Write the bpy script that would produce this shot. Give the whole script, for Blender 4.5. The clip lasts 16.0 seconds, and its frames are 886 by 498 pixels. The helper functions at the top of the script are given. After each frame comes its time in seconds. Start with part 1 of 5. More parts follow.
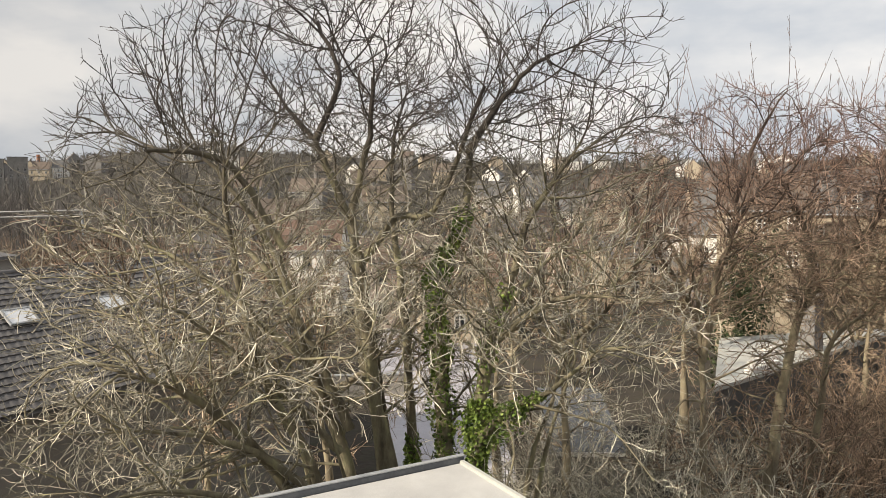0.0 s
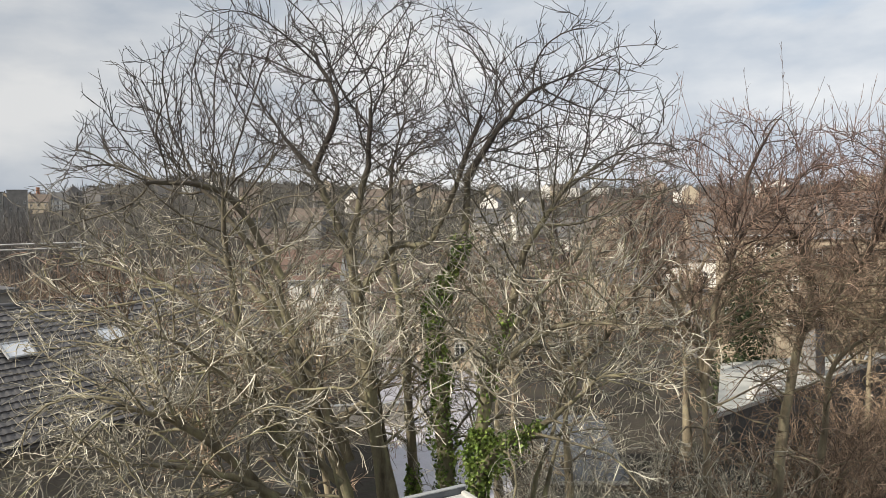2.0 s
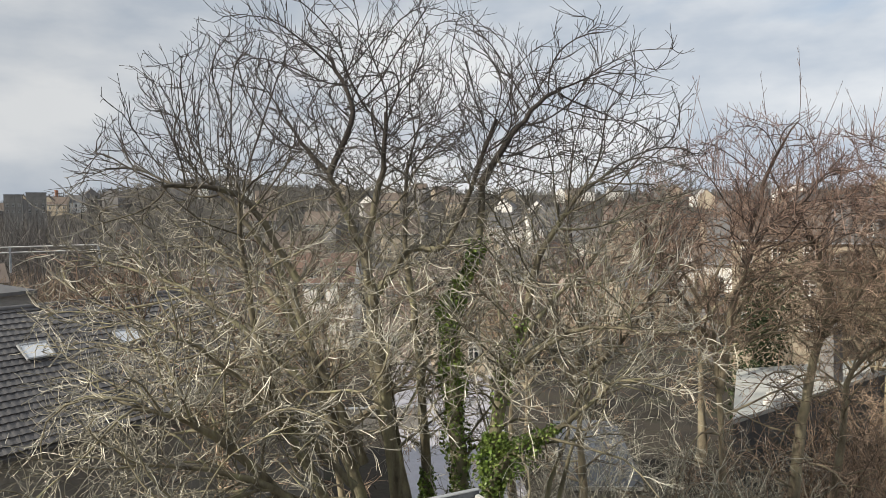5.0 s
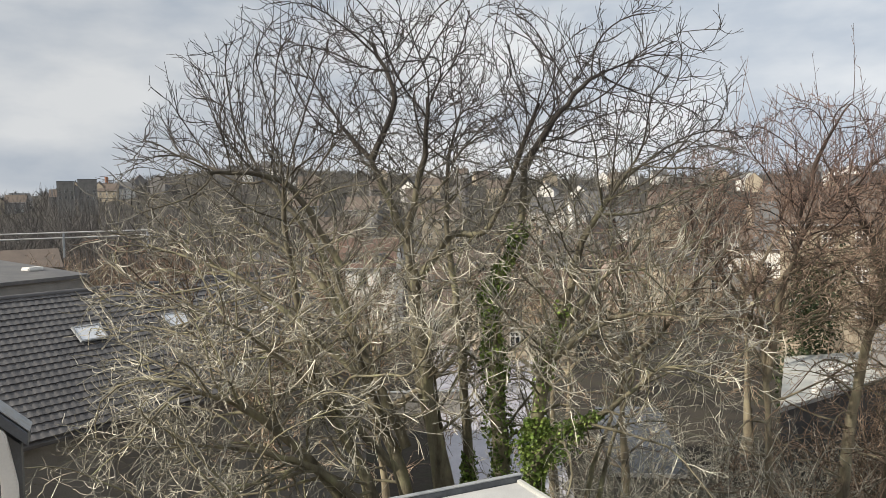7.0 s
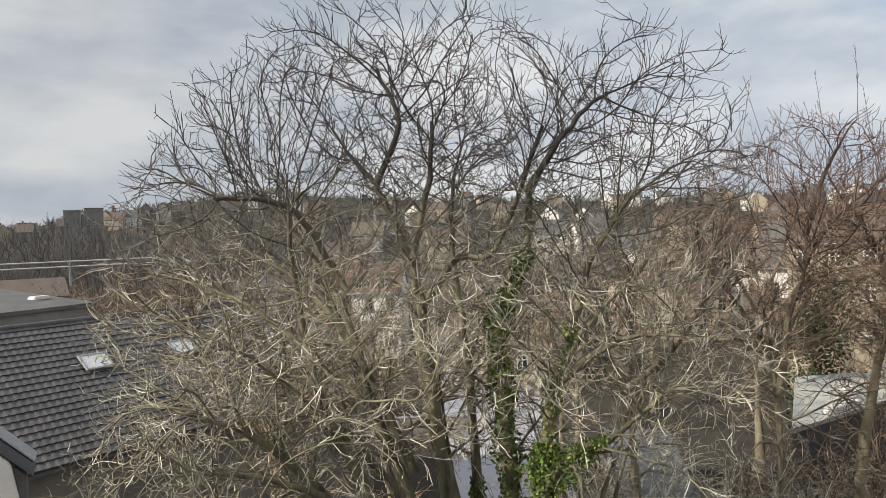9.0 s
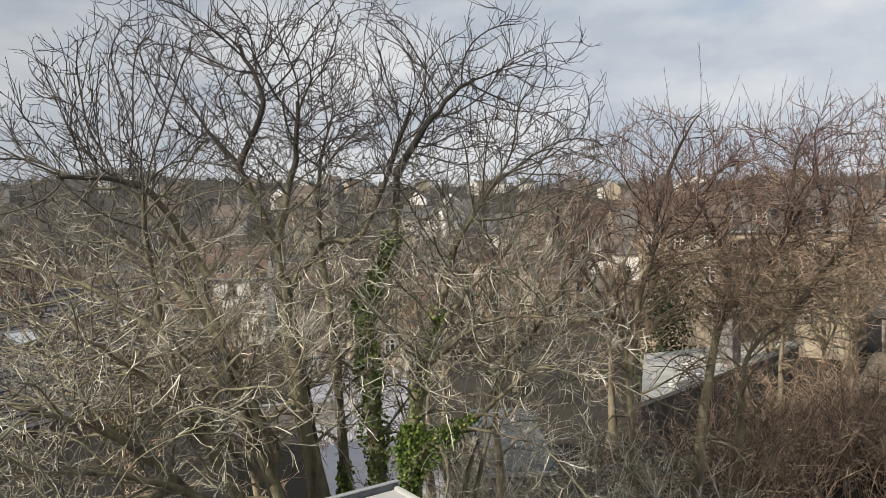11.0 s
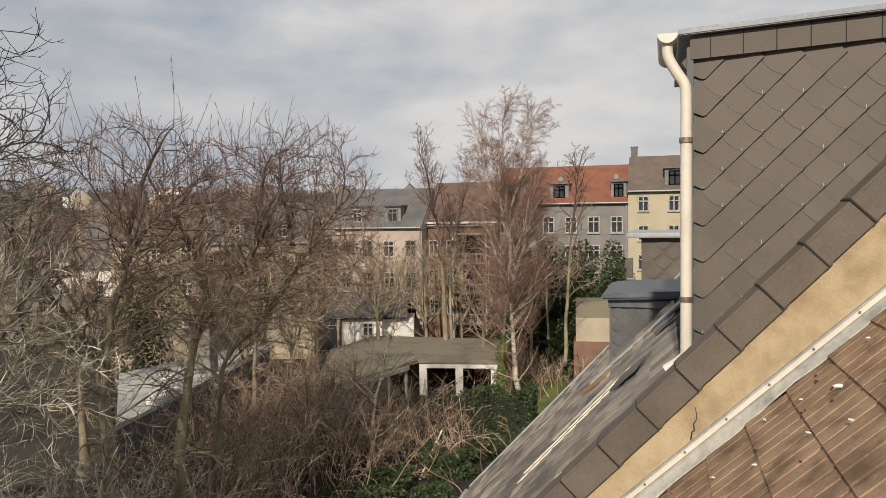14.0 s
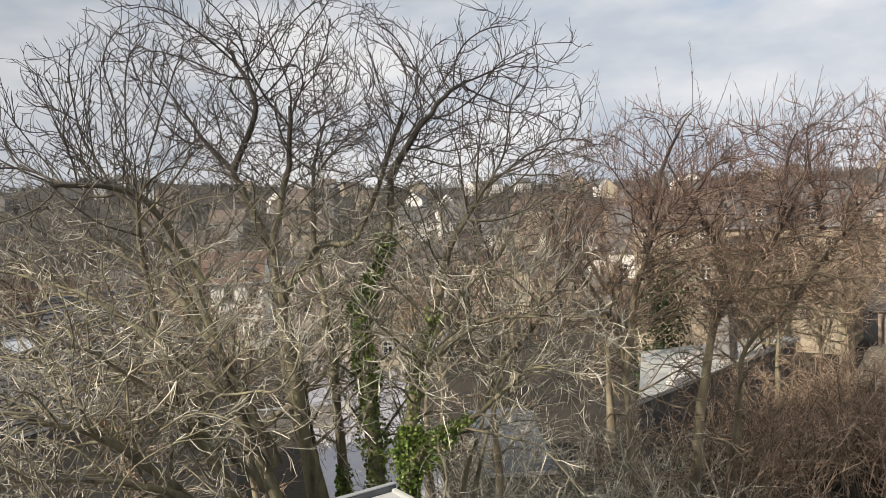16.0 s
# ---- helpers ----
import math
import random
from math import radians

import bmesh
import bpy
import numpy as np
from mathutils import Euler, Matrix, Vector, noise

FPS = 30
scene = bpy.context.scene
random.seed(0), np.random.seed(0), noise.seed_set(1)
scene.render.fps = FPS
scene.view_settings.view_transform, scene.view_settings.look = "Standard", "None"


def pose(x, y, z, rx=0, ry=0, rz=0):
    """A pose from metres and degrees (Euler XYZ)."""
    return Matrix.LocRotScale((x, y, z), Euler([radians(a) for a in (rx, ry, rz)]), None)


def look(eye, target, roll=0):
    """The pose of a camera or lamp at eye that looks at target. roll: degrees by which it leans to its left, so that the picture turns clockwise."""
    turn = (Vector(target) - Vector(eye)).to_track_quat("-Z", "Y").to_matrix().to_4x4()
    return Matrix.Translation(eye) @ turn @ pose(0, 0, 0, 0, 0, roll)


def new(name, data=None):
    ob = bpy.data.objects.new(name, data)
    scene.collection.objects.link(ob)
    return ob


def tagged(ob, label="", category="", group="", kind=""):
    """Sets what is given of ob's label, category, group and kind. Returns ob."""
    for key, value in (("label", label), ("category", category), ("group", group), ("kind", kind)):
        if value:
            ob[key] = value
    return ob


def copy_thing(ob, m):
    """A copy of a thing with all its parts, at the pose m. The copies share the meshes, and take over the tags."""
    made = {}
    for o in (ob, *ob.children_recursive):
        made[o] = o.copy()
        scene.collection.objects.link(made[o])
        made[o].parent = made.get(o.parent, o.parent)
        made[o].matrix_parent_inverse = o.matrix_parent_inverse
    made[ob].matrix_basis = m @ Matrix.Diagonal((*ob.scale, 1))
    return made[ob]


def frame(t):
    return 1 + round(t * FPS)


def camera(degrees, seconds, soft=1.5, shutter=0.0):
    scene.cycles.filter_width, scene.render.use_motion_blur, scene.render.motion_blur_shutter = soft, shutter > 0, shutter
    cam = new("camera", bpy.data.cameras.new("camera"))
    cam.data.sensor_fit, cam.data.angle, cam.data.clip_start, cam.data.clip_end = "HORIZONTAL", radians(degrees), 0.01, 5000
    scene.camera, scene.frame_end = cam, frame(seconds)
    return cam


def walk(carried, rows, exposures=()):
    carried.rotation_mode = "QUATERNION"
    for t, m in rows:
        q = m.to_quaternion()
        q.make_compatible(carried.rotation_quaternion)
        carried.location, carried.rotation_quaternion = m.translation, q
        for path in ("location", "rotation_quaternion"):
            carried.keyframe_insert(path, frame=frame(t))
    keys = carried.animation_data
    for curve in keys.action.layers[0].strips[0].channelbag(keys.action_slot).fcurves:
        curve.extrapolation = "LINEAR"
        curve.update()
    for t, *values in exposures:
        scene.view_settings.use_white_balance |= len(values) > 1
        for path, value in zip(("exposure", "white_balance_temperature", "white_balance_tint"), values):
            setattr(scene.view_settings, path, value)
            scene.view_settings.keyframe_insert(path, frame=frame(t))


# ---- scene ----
# the camera, leaning out of a roof window, turns almost on the spot
EYE = 15.0
cam = camera(61.57, 16.0, soft=0.8)
ROWS = [
    (0.0, 0.001, 0.001, -0.001, -29.06, -4.30, 0.70),
    (0.5, 0.003, -0.002, -0.004, -29.07, -4.04, 0.71),
    (1.0, 0.004, 0.003, 0.007, -29.06, -3.56, 0.79),
    (1.5, 0.007, -0.002, 0.007, -29.09, -2.82, 1.05),
    (2.0, 0.003, -0.020, 0.012, -29.16, -2.16, 1.35),
    (2.5, -0.007, -0.030, 0.003, -29.37, -1.57, 1.54),
    (3.0, -0.006, -0.052, -0.004, -29.56, -1.20, 1.66),
    (5.5, -0.026, -0.040, 0.016, -27.43, -2.28, 1.00),
    (6.0, -0.022, -0.037, 0.018, -26.75, -2.77, 0.93),
    (6.5, -0.029, -0.039, 0.021, -25.91, -3.04, 1.07),
    (7.0, -0.046, -0.041, 0.027, -24.91, -2.94, 1.30),
    (7.5, -0.055, -0.029, 0.031, -24.07, -2.52, 1.49),
    (8.0, -0.059, -0.020, 0.035, -23.55, -1.67, 1.65),
    (10.5, -0.003, 0.051, -0.043, -30.64, -1.24, 2.32),
    (11.0, -0.003, 0.050, -0.028, -34.66, -2.57, 1.64),
    (11.5, 0.002, 0.026, -0.013, -40.21, -3.83, 0.70),
    (12.0, -0.012, 0.007, -0.010, -47.77, -4.49, -0.18),
    (12.5, -0.017, 0.008, -0.000, -56.70, -4.82, -0.72),
    (13.0, -0.015, -0.008, 0.005, -65.30, -4.11, -0.57),
    (13.5, -0.012, -0.016, 0.010, -71.35, -3.10, 0.09),
    (14.0, 0.006, -0.020, 0.011, -73.40, -2.52, 0.84),
    (14.5, 0.003, -0.018, 0.016, -71.56, -2.48, 1.60),
    (15.0, 0.011, -0.014, 0.022, -65.03, -2.77, 2.25),
    (15.5, 0.018, -0.028, 0.005, -51.31, -2.71, 2.49),
    (16.0, 0.017, -0.041, -0.006, -34.93, -2.50, 2.58),
]
walk(cam, [(t, pose(x, y, EYE + z, 90 + pitch, roll, yaw)) for t, x, y, z, yaw, pitch, roll in ROWS],
     exposures=[(0, 0.33, 7000, 10), (1.2, 0.31, 6900, 10), (2.3, 0.24, 6450, 8), (3, 0.22, 6400, 8), (5.5, 0.17, 6450, 8), (8, 0.2, 6450, 8), (10.5, -0.04, 6450, 8), (11.6, 0.15, 6550, 10), (12.6, 0.16, 7200, 11),
                (13.5, -0.17, 7050, 11), (14.5, -0.25, 6600, 10), (15.3, -0.05, 6550, 10), (16, 0.2, 6600, 10)])

# ---- world, sun, exposure ----
SUN_EL, SUN_AZ = radians(31), math.atan2(-0.99, -0.03)    # azimuth: atan2(x, y) towards the sun
world = bpy.data.worlds.new("sky")
scene.world = world
world.use_nodes = True
wn, wl = world.node_tree.nodes, world.node_tree.links
wn.clear()
w_out = wn.new("ShaderNodeOutputWorld")
w_bg = wn.new("ShaderNodeBackground")
w_bg.inputs["Strength"].default_value = 0.1
w_sky = wn.new("ShaderNodeTexSky")
w_sky.sky_type = "NISHITA"
w_sky.sun_disc = False
w_sky.sun_elevation, w_sky.sun_rotation = SUN_EL, SUN_AZ
w_tc = wn.new("ShaderNodeTexCoord")
w_map = wn.new("ShaderNodeMapping")
w_map.inputs["Scale"].default_value = (1.0, 1.0, 2.5)
w_n1 = wn.new("ShaderNodeTexNoise")
w_n1.inputs["Scale"].default_value, w_n1.inputs["Detail"].default_value = 2.6, 7.0
w_n1.inputs["Roughness"].default_value, w_n1.inputs["Distortion"].default_value = 0.52, 0.25
w_r1 = wn.new("ShaderNodeValToRGB")
w_r1.color_ramp.elements[0].position, w_r1.color_ramp.elements[0].color = 0.14, (0, 0, 0, 1)
w_r1.color_ramp.elements[1].position, w_r1.color_ramp.elements[1].color = 0.34, (1, 1, 1, 1)
w_n2 = wn.new("ShaderNodeTexNoise")
w_n2.inputs["Scale"].default_value, w_n2.inputs["Detail"].default_value = 3.6, 6.0
w_n2.inputs["Roughness"].default_value = 0.5
w_r2 = wn.new("ShaderNodeValToRGB")
w_r2.color_ramp.elements[0].position, w_r2.color_ramp.elements[0].color = 0.40, (4.6, 5.05, 5.75, 1)
w_r2.color_ramp.elements[1].position, w_r2.color_ramp.elements[1].color = 0.63, (7.4, 7.45, 7.6, 1)
w_mix = wn.new("ShaderNodeMix")
w_mix.data_type = "RGBA"
wl.new(w_tc.outputs["Generated"], w_map.inputs["Vector"])
wl.new(w_map.outputs["Vector"], w_n1.inputs["Vector"])
wl.new(w_map.outputs["Vector"], w_n2.inputs["Vector"])
wl.new(w_n1.outputs["Fac"], w_r1.inputs["Fac"])
wl.new(w_n2.outputs["Fac"], w_r2.inputs["Fac"])
wl.new(w_r1.outputs["Color"], w_mix.inputs["Factor"])
wl.new(w_sky.outputs["Color"], w_mix.inputs["A"])
wl.new(w_r2.outputs["Color"], w_mix.inputs["B"])
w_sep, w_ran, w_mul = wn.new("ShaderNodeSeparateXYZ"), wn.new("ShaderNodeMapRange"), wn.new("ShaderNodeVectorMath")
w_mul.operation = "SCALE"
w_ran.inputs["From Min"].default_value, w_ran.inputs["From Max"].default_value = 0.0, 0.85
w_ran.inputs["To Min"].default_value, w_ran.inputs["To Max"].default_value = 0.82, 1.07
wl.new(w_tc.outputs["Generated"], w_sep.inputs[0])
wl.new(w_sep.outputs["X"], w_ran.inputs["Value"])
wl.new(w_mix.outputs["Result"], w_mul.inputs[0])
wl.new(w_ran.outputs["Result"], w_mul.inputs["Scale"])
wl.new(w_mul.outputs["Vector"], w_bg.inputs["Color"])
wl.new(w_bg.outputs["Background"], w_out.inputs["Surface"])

sun_data = bpy.data.lights.new("sun", "SUN")
sun_data.energy, sun_data.angle, sun_data.color = 4.9, radians(1.2), (1.0, 0.905, 0.77)
to_sun = Vector((math.sin(SUN_AZ) * math.cos(SUN_EL), math.cos(SUN_AZ) * math.cos(SUN_EL), math.sin(SUN_EL)))
sun = new("sun", sun_data)
sun.matrix_world = look(to_sun * 60 + Vector((0, 0, 20)), (0, 0, 20))


# ---- materials ----
def material(name, colours, scale=4.0, rough=0.85, metal=0.0, bump=0.3, fine=40.0, stretch=(1, 1, 1), vary=0.0, grain=0.25, positions=None, distance=0.01, upper_tint=None, island=0.0):
    """Colours mixed by a broad noise, broken by a fine one; both drive the relief. vary: from object to object."""
    m = bpy.data.materials.new(name)
    m.use_nodes = True
    n, l = m.node_tree.nodes, m.node_tree.links
    b = n["Principled BSDF"]
    b.inputs["Metallic"].default_value = metal
    tc, mp = n.new("ShaderNodeTexCoord"), n.new("ShaderNodeMapping")
    mp.inputs["Scale"].default_value = stretch
    if vary:
        # pieces set side by side share one pattern that runs on across them
        l.new(n.new("ShaderNodeNewGeometry").outputs["Position"], mp.inputs["Vector"])
    else:
        l.new(tc.outputs["Object"], mp.inputs["Vector"])
    broad, small = n.new("ShaderNodeTexNoise"), n.new("ShaderNodeTexNoise")
    broad.inputs["Scale"].default_value, broad.inputs["Detail"].default_value, broad.inputs["Roughness"].default_value = scale, 6, 0.62
    small.inputs["Scale"].default_value, small.inputs["Detail"].default_value = fine, 4
    ramp = n.new("ShaderNodeValToRGB")
    count = len(colours)
    places = positions or [0.32 + 0.38 * i / max(1, count - 1) for i in range(count)]
    while len(ramp.color_ramp.elements) < count:
        ramp.color_ramp.elements.new(0.5)
    for e, c, p in zip(ramp.color_ramp.elements, colours, places):
        e.position, e.color = p, (*c, 1)
    l.new(mp.outputs["Vector"], broad.inputs["Vector"])
    l.new(mp.outputs["Vector"], small.inputs["Vector"])
    l.new(broad.outputs["Fac"], ramp.inputs["Fac"])
    colour = ramp.outputs["Color"]
    if upper_tint:
        # painted in between two heights: the crown's darkness against the sky, and reddish shoots
        tint, z0, z1 = upper_tint
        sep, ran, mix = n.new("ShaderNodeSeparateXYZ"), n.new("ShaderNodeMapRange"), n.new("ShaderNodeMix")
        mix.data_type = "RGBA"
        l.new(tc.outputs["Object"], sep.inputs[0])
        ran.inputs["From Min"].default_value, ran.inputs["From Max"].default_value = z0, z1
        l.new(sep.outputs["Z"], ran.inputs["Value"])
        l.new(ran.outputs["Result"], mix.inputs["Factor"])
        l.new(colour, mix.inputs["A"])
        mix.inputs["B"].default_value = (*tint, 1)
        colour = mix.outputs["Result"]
    hsv = n.new("ShaderNodeHueSaturation")
    math1 = n.new("ShaderNodeMath")
    math1.operation = "MULTIPLY_ADD"
    math1.inputs[1].default_value, math1.inputs[2].default_value = 2 * grain, 1 - grain
    l.new(small.outputs["Fac"], math1.inputs[0])
    value = math1.outputs[0]
    if vary:
        info, math2, math3 = n.new("ShaderNodeObjectInfo"), n.new("ShaderNodeMath"), n.new("ShaderNodeMath")
        math2.operation, math3.operation = "MULTIPLY_ADD", "MULTIPLY"
        math2.inputs[1].default_value, math2.inputs[2].default_value = 2 * vary, 1 - vary
        l.new(info.outputs["Random"], math2.inputs[0])
        l.new(math2.outputs[0], math3.inputs[0])
        l.new(value, math3.inputs[1])
        value = math3.outputs[0]
    if island:
        geo, math4, math5 = n.new("ShaderNodeNewGeometry"), n.new("ShaderNodeMath"), n.new("ShaderNodeMath")
        math4.operation, math5.operation = "MULTIPLY_ADD", "MULTIPLY"
        math4.inputs[1].default_value, math4.inputs[2].default_value = 2 * island, 1 - island
        l.new(geo.outputs["Random Per Island"], math4.inputs[0])
        l.new(math4.outputs[0], math5.inputs[0])
        l.new(value, math5.inputs[1])
        value = math5.outputs[0]
    l.new(value, hsv.inputs["Value"])
    l.new(colour, hsv.inputs["Color"])
    l.new(hsv.outputs["Color"], b.inputs["Base Color"])
    rr = n.new("ShaderNodeMath")
    rr.operation = "MULTIPLY_ADD"
    rr.inputs[1].default_value, rr.inputs[2].default_value = 0.25, rough - 0.12
    l.new(broad.outputs["Fac"], rr.inputs[0])
    l.new(rr.outputs[0], b.inputs["Roughness"])
    if bump:
        bp, add = n.new("ShaderNodeBump"), n.new("ShaderNodeMath")
        bp.inputs["Strength"].default_value, bp.inputs["Distance"].default_value = bump, distance
        l.new(small.outputs["Fac"], add.inputs[0])
        l.new(broad.outputs["Fac"], add.inputs[1])
        l.new(add.outputs[0], bp.inputs["Height"])
        l.new(bp.outputs["Normal"], b.inputs["Normal"])
    return m


# darker with height: the crown's dim look against the sky is in the colour
BARK = material("bark_olive_grey", [(0.085, 0.072, 0.05), (0.23, 0.205, 0.14), (0.35, 0.34, 0.2)], 2.2, 0.9, bump=0.6, fine=30, stretch=(1, 1, 0.35), distance=0.02, upper_tint=((0.05, 0.042, 0.036), 13.5, 17.0))
TWIG = material("twig_bark", [(0.08, 0.073, 0.053), (0.42, 0.395, 0.325), (0.7, 0.675, 0.59)], 1.3, 0.8, bump=0, fine=6, upper_tint=((0.05, 0.042, 0.037), 13.5, 17.0), island=0.7)
TWIG_RED = material("twig_bark_reddish", [(0.075, 0.055, 0.041), (0.32, 0.233, 0.168), (0.54, 0.425, 0.315)], 0.9, 0.85, bump=0, fine=6, upper_tint=((0.17, 0.108, 0.088), 11.0, 17.0), island=0.7)
BARK_BROWN = material("bark_brown", [(0.14, 0.118, 0.085), (0.29, 0.245, 0.17), (0.4, 0.37, 0.25)], 2.0, 0.9, bump=0.5, fine=25, stretch=(1, 1, 0.35), distance=0.02, upper_tint=((0.075, 0.056, 0.046), 10.5, 14.5))
BIRCH = material("birch_bark", [(0.12, 0.09, 0.07), (0.42, 0.36, 0.29), (0.6, 0.55, 0.47)], 2.2, 0.7, bump=0.3, fine=14, stretch=(1, 1, 2.5), positions=[0.34, 0.46, 0.62])
BIRCH_TWIG = material("birch_twig", [(0.18, 0.102, 0.078), (0.288, 0.18, 0.144)], 0.4, 0.8, bump=0, fine=6, island=0.3)
IVY = material("ivy_leaf", [(0.07, 0.13, 0.025), (0.17, 0.25, 0.05), (0.32, 0.38, 0.11)], 2.5, 0.45, bump=0, fine=20, vary=0.2, island=0.6)
HEDGE = material("evergreen_leaf", [(0.02, 0.035, 0.012), (0.04, 0.062, 0.02), (0.065, 0.09, 0.03)], 1.5, 0.5, bump=0, fine=15, island=0.4)
GRASS = material("grass_blade", [(0.06, 0.08, 0.025), (0.12, 0.145, 0.04), (0.19, 0.185, 0.07)], 0.5, 0.8, bump=0, fine=20, island=0.3)
GROUND = material("garden_soil", [(0.018, 0.015, 0.012), (0.042, 0.034, 0.025), (0.032, 0.036, 0.017)], 0.25, 0.95, bump=0.5, fine=2.5, distance=0.1)
PAVING = material("pale_paving", [(0.4, 0.4, 0.45), (0.5, 0.49, 0.54)], 0.6, 0.5, bump=0.15, fine=12)
SLATE = material("slate_grey", [(0.115, 0.102, 0.09), (0.2, 0.175, 0.148), (0.3, 0.255, 0.2)], 1.5, 0.6, bump=0.4, fine=30, vary=0.4, island=0.5)
SLATE_BROWN = material("fibre_slate_brown", [(0.084, 0.072, 0.061), (0.106, 0.09, 0.076), (0.128, 0.111, 0.095)], 2.2, 0.62, bump=0.15, fine=60, vary=0.07, grain=0.12)
SLATE_DARK = material("slate_dark", [(0.075, 0.08, 0.085), (0.125, 0.13, 0.135)], 2.0, 0.55, bump=0.2, fine=40, vary=0.15)
VERGE = material("verge_slate", [(0.10, 0.083, 0.068), (0.14, 0.118, 0.098)], 3.0, 0.7, bump=0.2, fine=50, vary=0.08)
RENDERED = material("sandy_render", [(0.3, 0.225, 0.14), (0.43, 0.34, 0.215), (0.5, 0.41, 0.28)], 3.4, 0.95, bump=0.5, fine=70, grain=0.16)
RENDER_GREY = material("grey_wall_render", [(0.2, 0.19, 0.18), (0.3, 0.29, 0.27)], 0.5, 0.9, bump=0.2, fine=20)
ZINC = material("weathered_zinc", [(0.26, 0.28, 0.3), (0.4, 0.42, 0.44), (0.34, 0.33, 0.31)], 3.0, 0.55, metal=0.2, bump=0.1, fine=30)
ZINC_DARK = material("dark_zinc", [(0.085, 0.095, 0.11), (0.15, 0.165, 0.185)], 2.5, 0.5, metal=0.3, bump=0.1, fine=30)
PIPE = material("cream_pipe", [(0.62, 0.575, 0.5), (0.72, 0.68, 0.61)], 3.0, 0.4, bump=0.05, fine=20, grain=0.08)
TILE = material("brown_concrete_tile", [(0.15, 0.095, 0.058), (0.3, 0.198, 0.128), (0.37, 0.26, 0.165)], 4.5, 0.92, bump=0.7, fine=70, vary=0.12, grain=0.4)
TILE_GREY = material("grey_roof_tile", [(0.085, 0.082, 0.085), (0.14, 0.135, 0.135)], 1.2, 0.55, bump=0.2, fine=25, vary=0.05)
ROOF_RED = material("red_clay_tile", [(0.176, 0.07, 0.044), (0.273, 0.11, 0.066)], 1.0, 0.85, bump=0.5, fine=9, grain=0.3)
ROOF_BROWN = material("brown_clay_tile", [(0.11, 0.088, 0.075), (0.165, 0.132, 0.11)], 0.8, 0.85, bump=0.5, fine=9, grain=0.3)
ROOF_RUSTY = material("rust_brown_tile", [(0.11, 0.074, 0.06), (0.17, 0.112, 0.09)], 0.8, 0.85, bump=0.5, fine=9, grain=0.35)
ROOF_GREY = material("grey_house_roof", [(0.09, 0.09, 0.095), (0.16, 0.155, 0.15)], 0.6, 0.7, bump=0.4, fine=9, grain=0.3)
FELT = material("grey_roofing_felt", [(0.42, 0.42, 0.42), (0.56, 0.56, 0.55)], 0.9, 0.85, bump=0.4, fine=90, grain=0.3)
FELT_PALE = material("pale_roof_sheet", [(0.42, 0.43, 0.41), (0.54, 0.54, 0.51)], 0.5, 0.8, bump=0.1, fine=30)
FELT_DARK = material("mossy_dark_felt", [(0.13, 0.12, 0.095), (0.22, 0.195, 0.15), (0.19, 0.195, 0.12)], 0.4, 0.9, bump=0.3, fine=20)
WHITE = material("white_paint", [(0.66, 0.65, 0.62), (0.78, 0.77, 0.74)], 0.8, 0.7, bump=0.1, fine=25, grain=0.1)
CREAM = material("cream_facade", [(0.36, 0.31, 0.24), (0.5, 0.43, 0.33)], 0.35, 0.9, bump=0.1, fine=15, grain=0.12)
YELLOW = material("yellow_facade", [(0.4, 0.36, 0.26), (0.5, 0.45, 0.33)], 0.35, 0.9, bump=0.1, fine=15, grain=0.12)
PINK = material("rosy_facade", [(0.4, 0.325, 0.285), (0.54, 0.455, 0.4)], 0.35, 0.9, bump=0.1, fine=15, grain=0.12)
BROWN_WALL = material("brown_brick_wall", [(0.17, 0.1, 0.075), (0.25, 0.15, 0.11)], 0.6, 0.9, bump=0.3, fine=15)
SLATE_WALL = material("slate_clad_wall", [(0.17, 0.165, 0.165), (0.26, 0.25, 0.24)], 0.5, 0.8, bump=0.4, fine=9, grain=0.3)
DARK = material("dark_opening", [(0.012, 0.012, 0.013), (0.03, 0.028, 0.026)], 1.0, 0.8, bump=0)
WOOD = material("bare_wood", [(0.38, 0.21, 0.09), (0.5, 0.3, 0.14)], 2.0, 0.8, bump=0.3, fine=25, stretch=(1, 1, 6))
WOOD_GREY = material("weathered_timber", [(0.3, 0.28, 0.25), (0.45, 0.43, 0.4)], 2.0, 0.85, bump=0.3, fine=25, stretch=(6, 1, 1))
BRICK = material("brick_red", [(0.3, 0.14, 0.085), (0.4, 0.2, 0.12)], 1.5, 0.9, bump=0.4, fine=12, grain=0.3)
FAR_WOOD = material("far_bare_wood", [(0.12, 0.112, 0.105), (0.2, 0.183, 0.168)], 0.01, 0.95, bump=0, fine=0.15, island=0.6)
GLASS = material("window_glass", [(0.02, 0.025, 0.03), (0.05, 0.055, 0.06)], 0.6, 0.18, bump=0)
YARD = material("beige_concrete", [(0.2, 0.18, 0.155), (0.33, 0.3, 0.265)], 0.5, 0.85, bump=0.2, fine=12)
APRON = material("pale_flashing", [(0.288, 0.288, 0.272), (0.464, 0.456, 0.424), (0.352, 0.32, 0.272)], 5.0, 0.7, metal=0.0, bump=0.3, fine=25)
SLATE_BLUE = material("slate_blue_grey", [(0.062, 0.066, 0.07), (0.1, 0.104, 0.108)], 2.0, 0.55, bump=0.2, fine=40, vary=0.12)
ZINC_ROOF = material("blue_grey_sheet", [(0.19, 0.21, 0.24), (0.28, 0.3, 0.33)], 2.0, 0.5, metal=0.2, bump=0.1, fine=25)
MOSS = material("dark_moss", [(0.03, 0.024, 0.015), (0.07, 0.058, 0.03)], 30, 0.95, bump=0.3, fine=200)
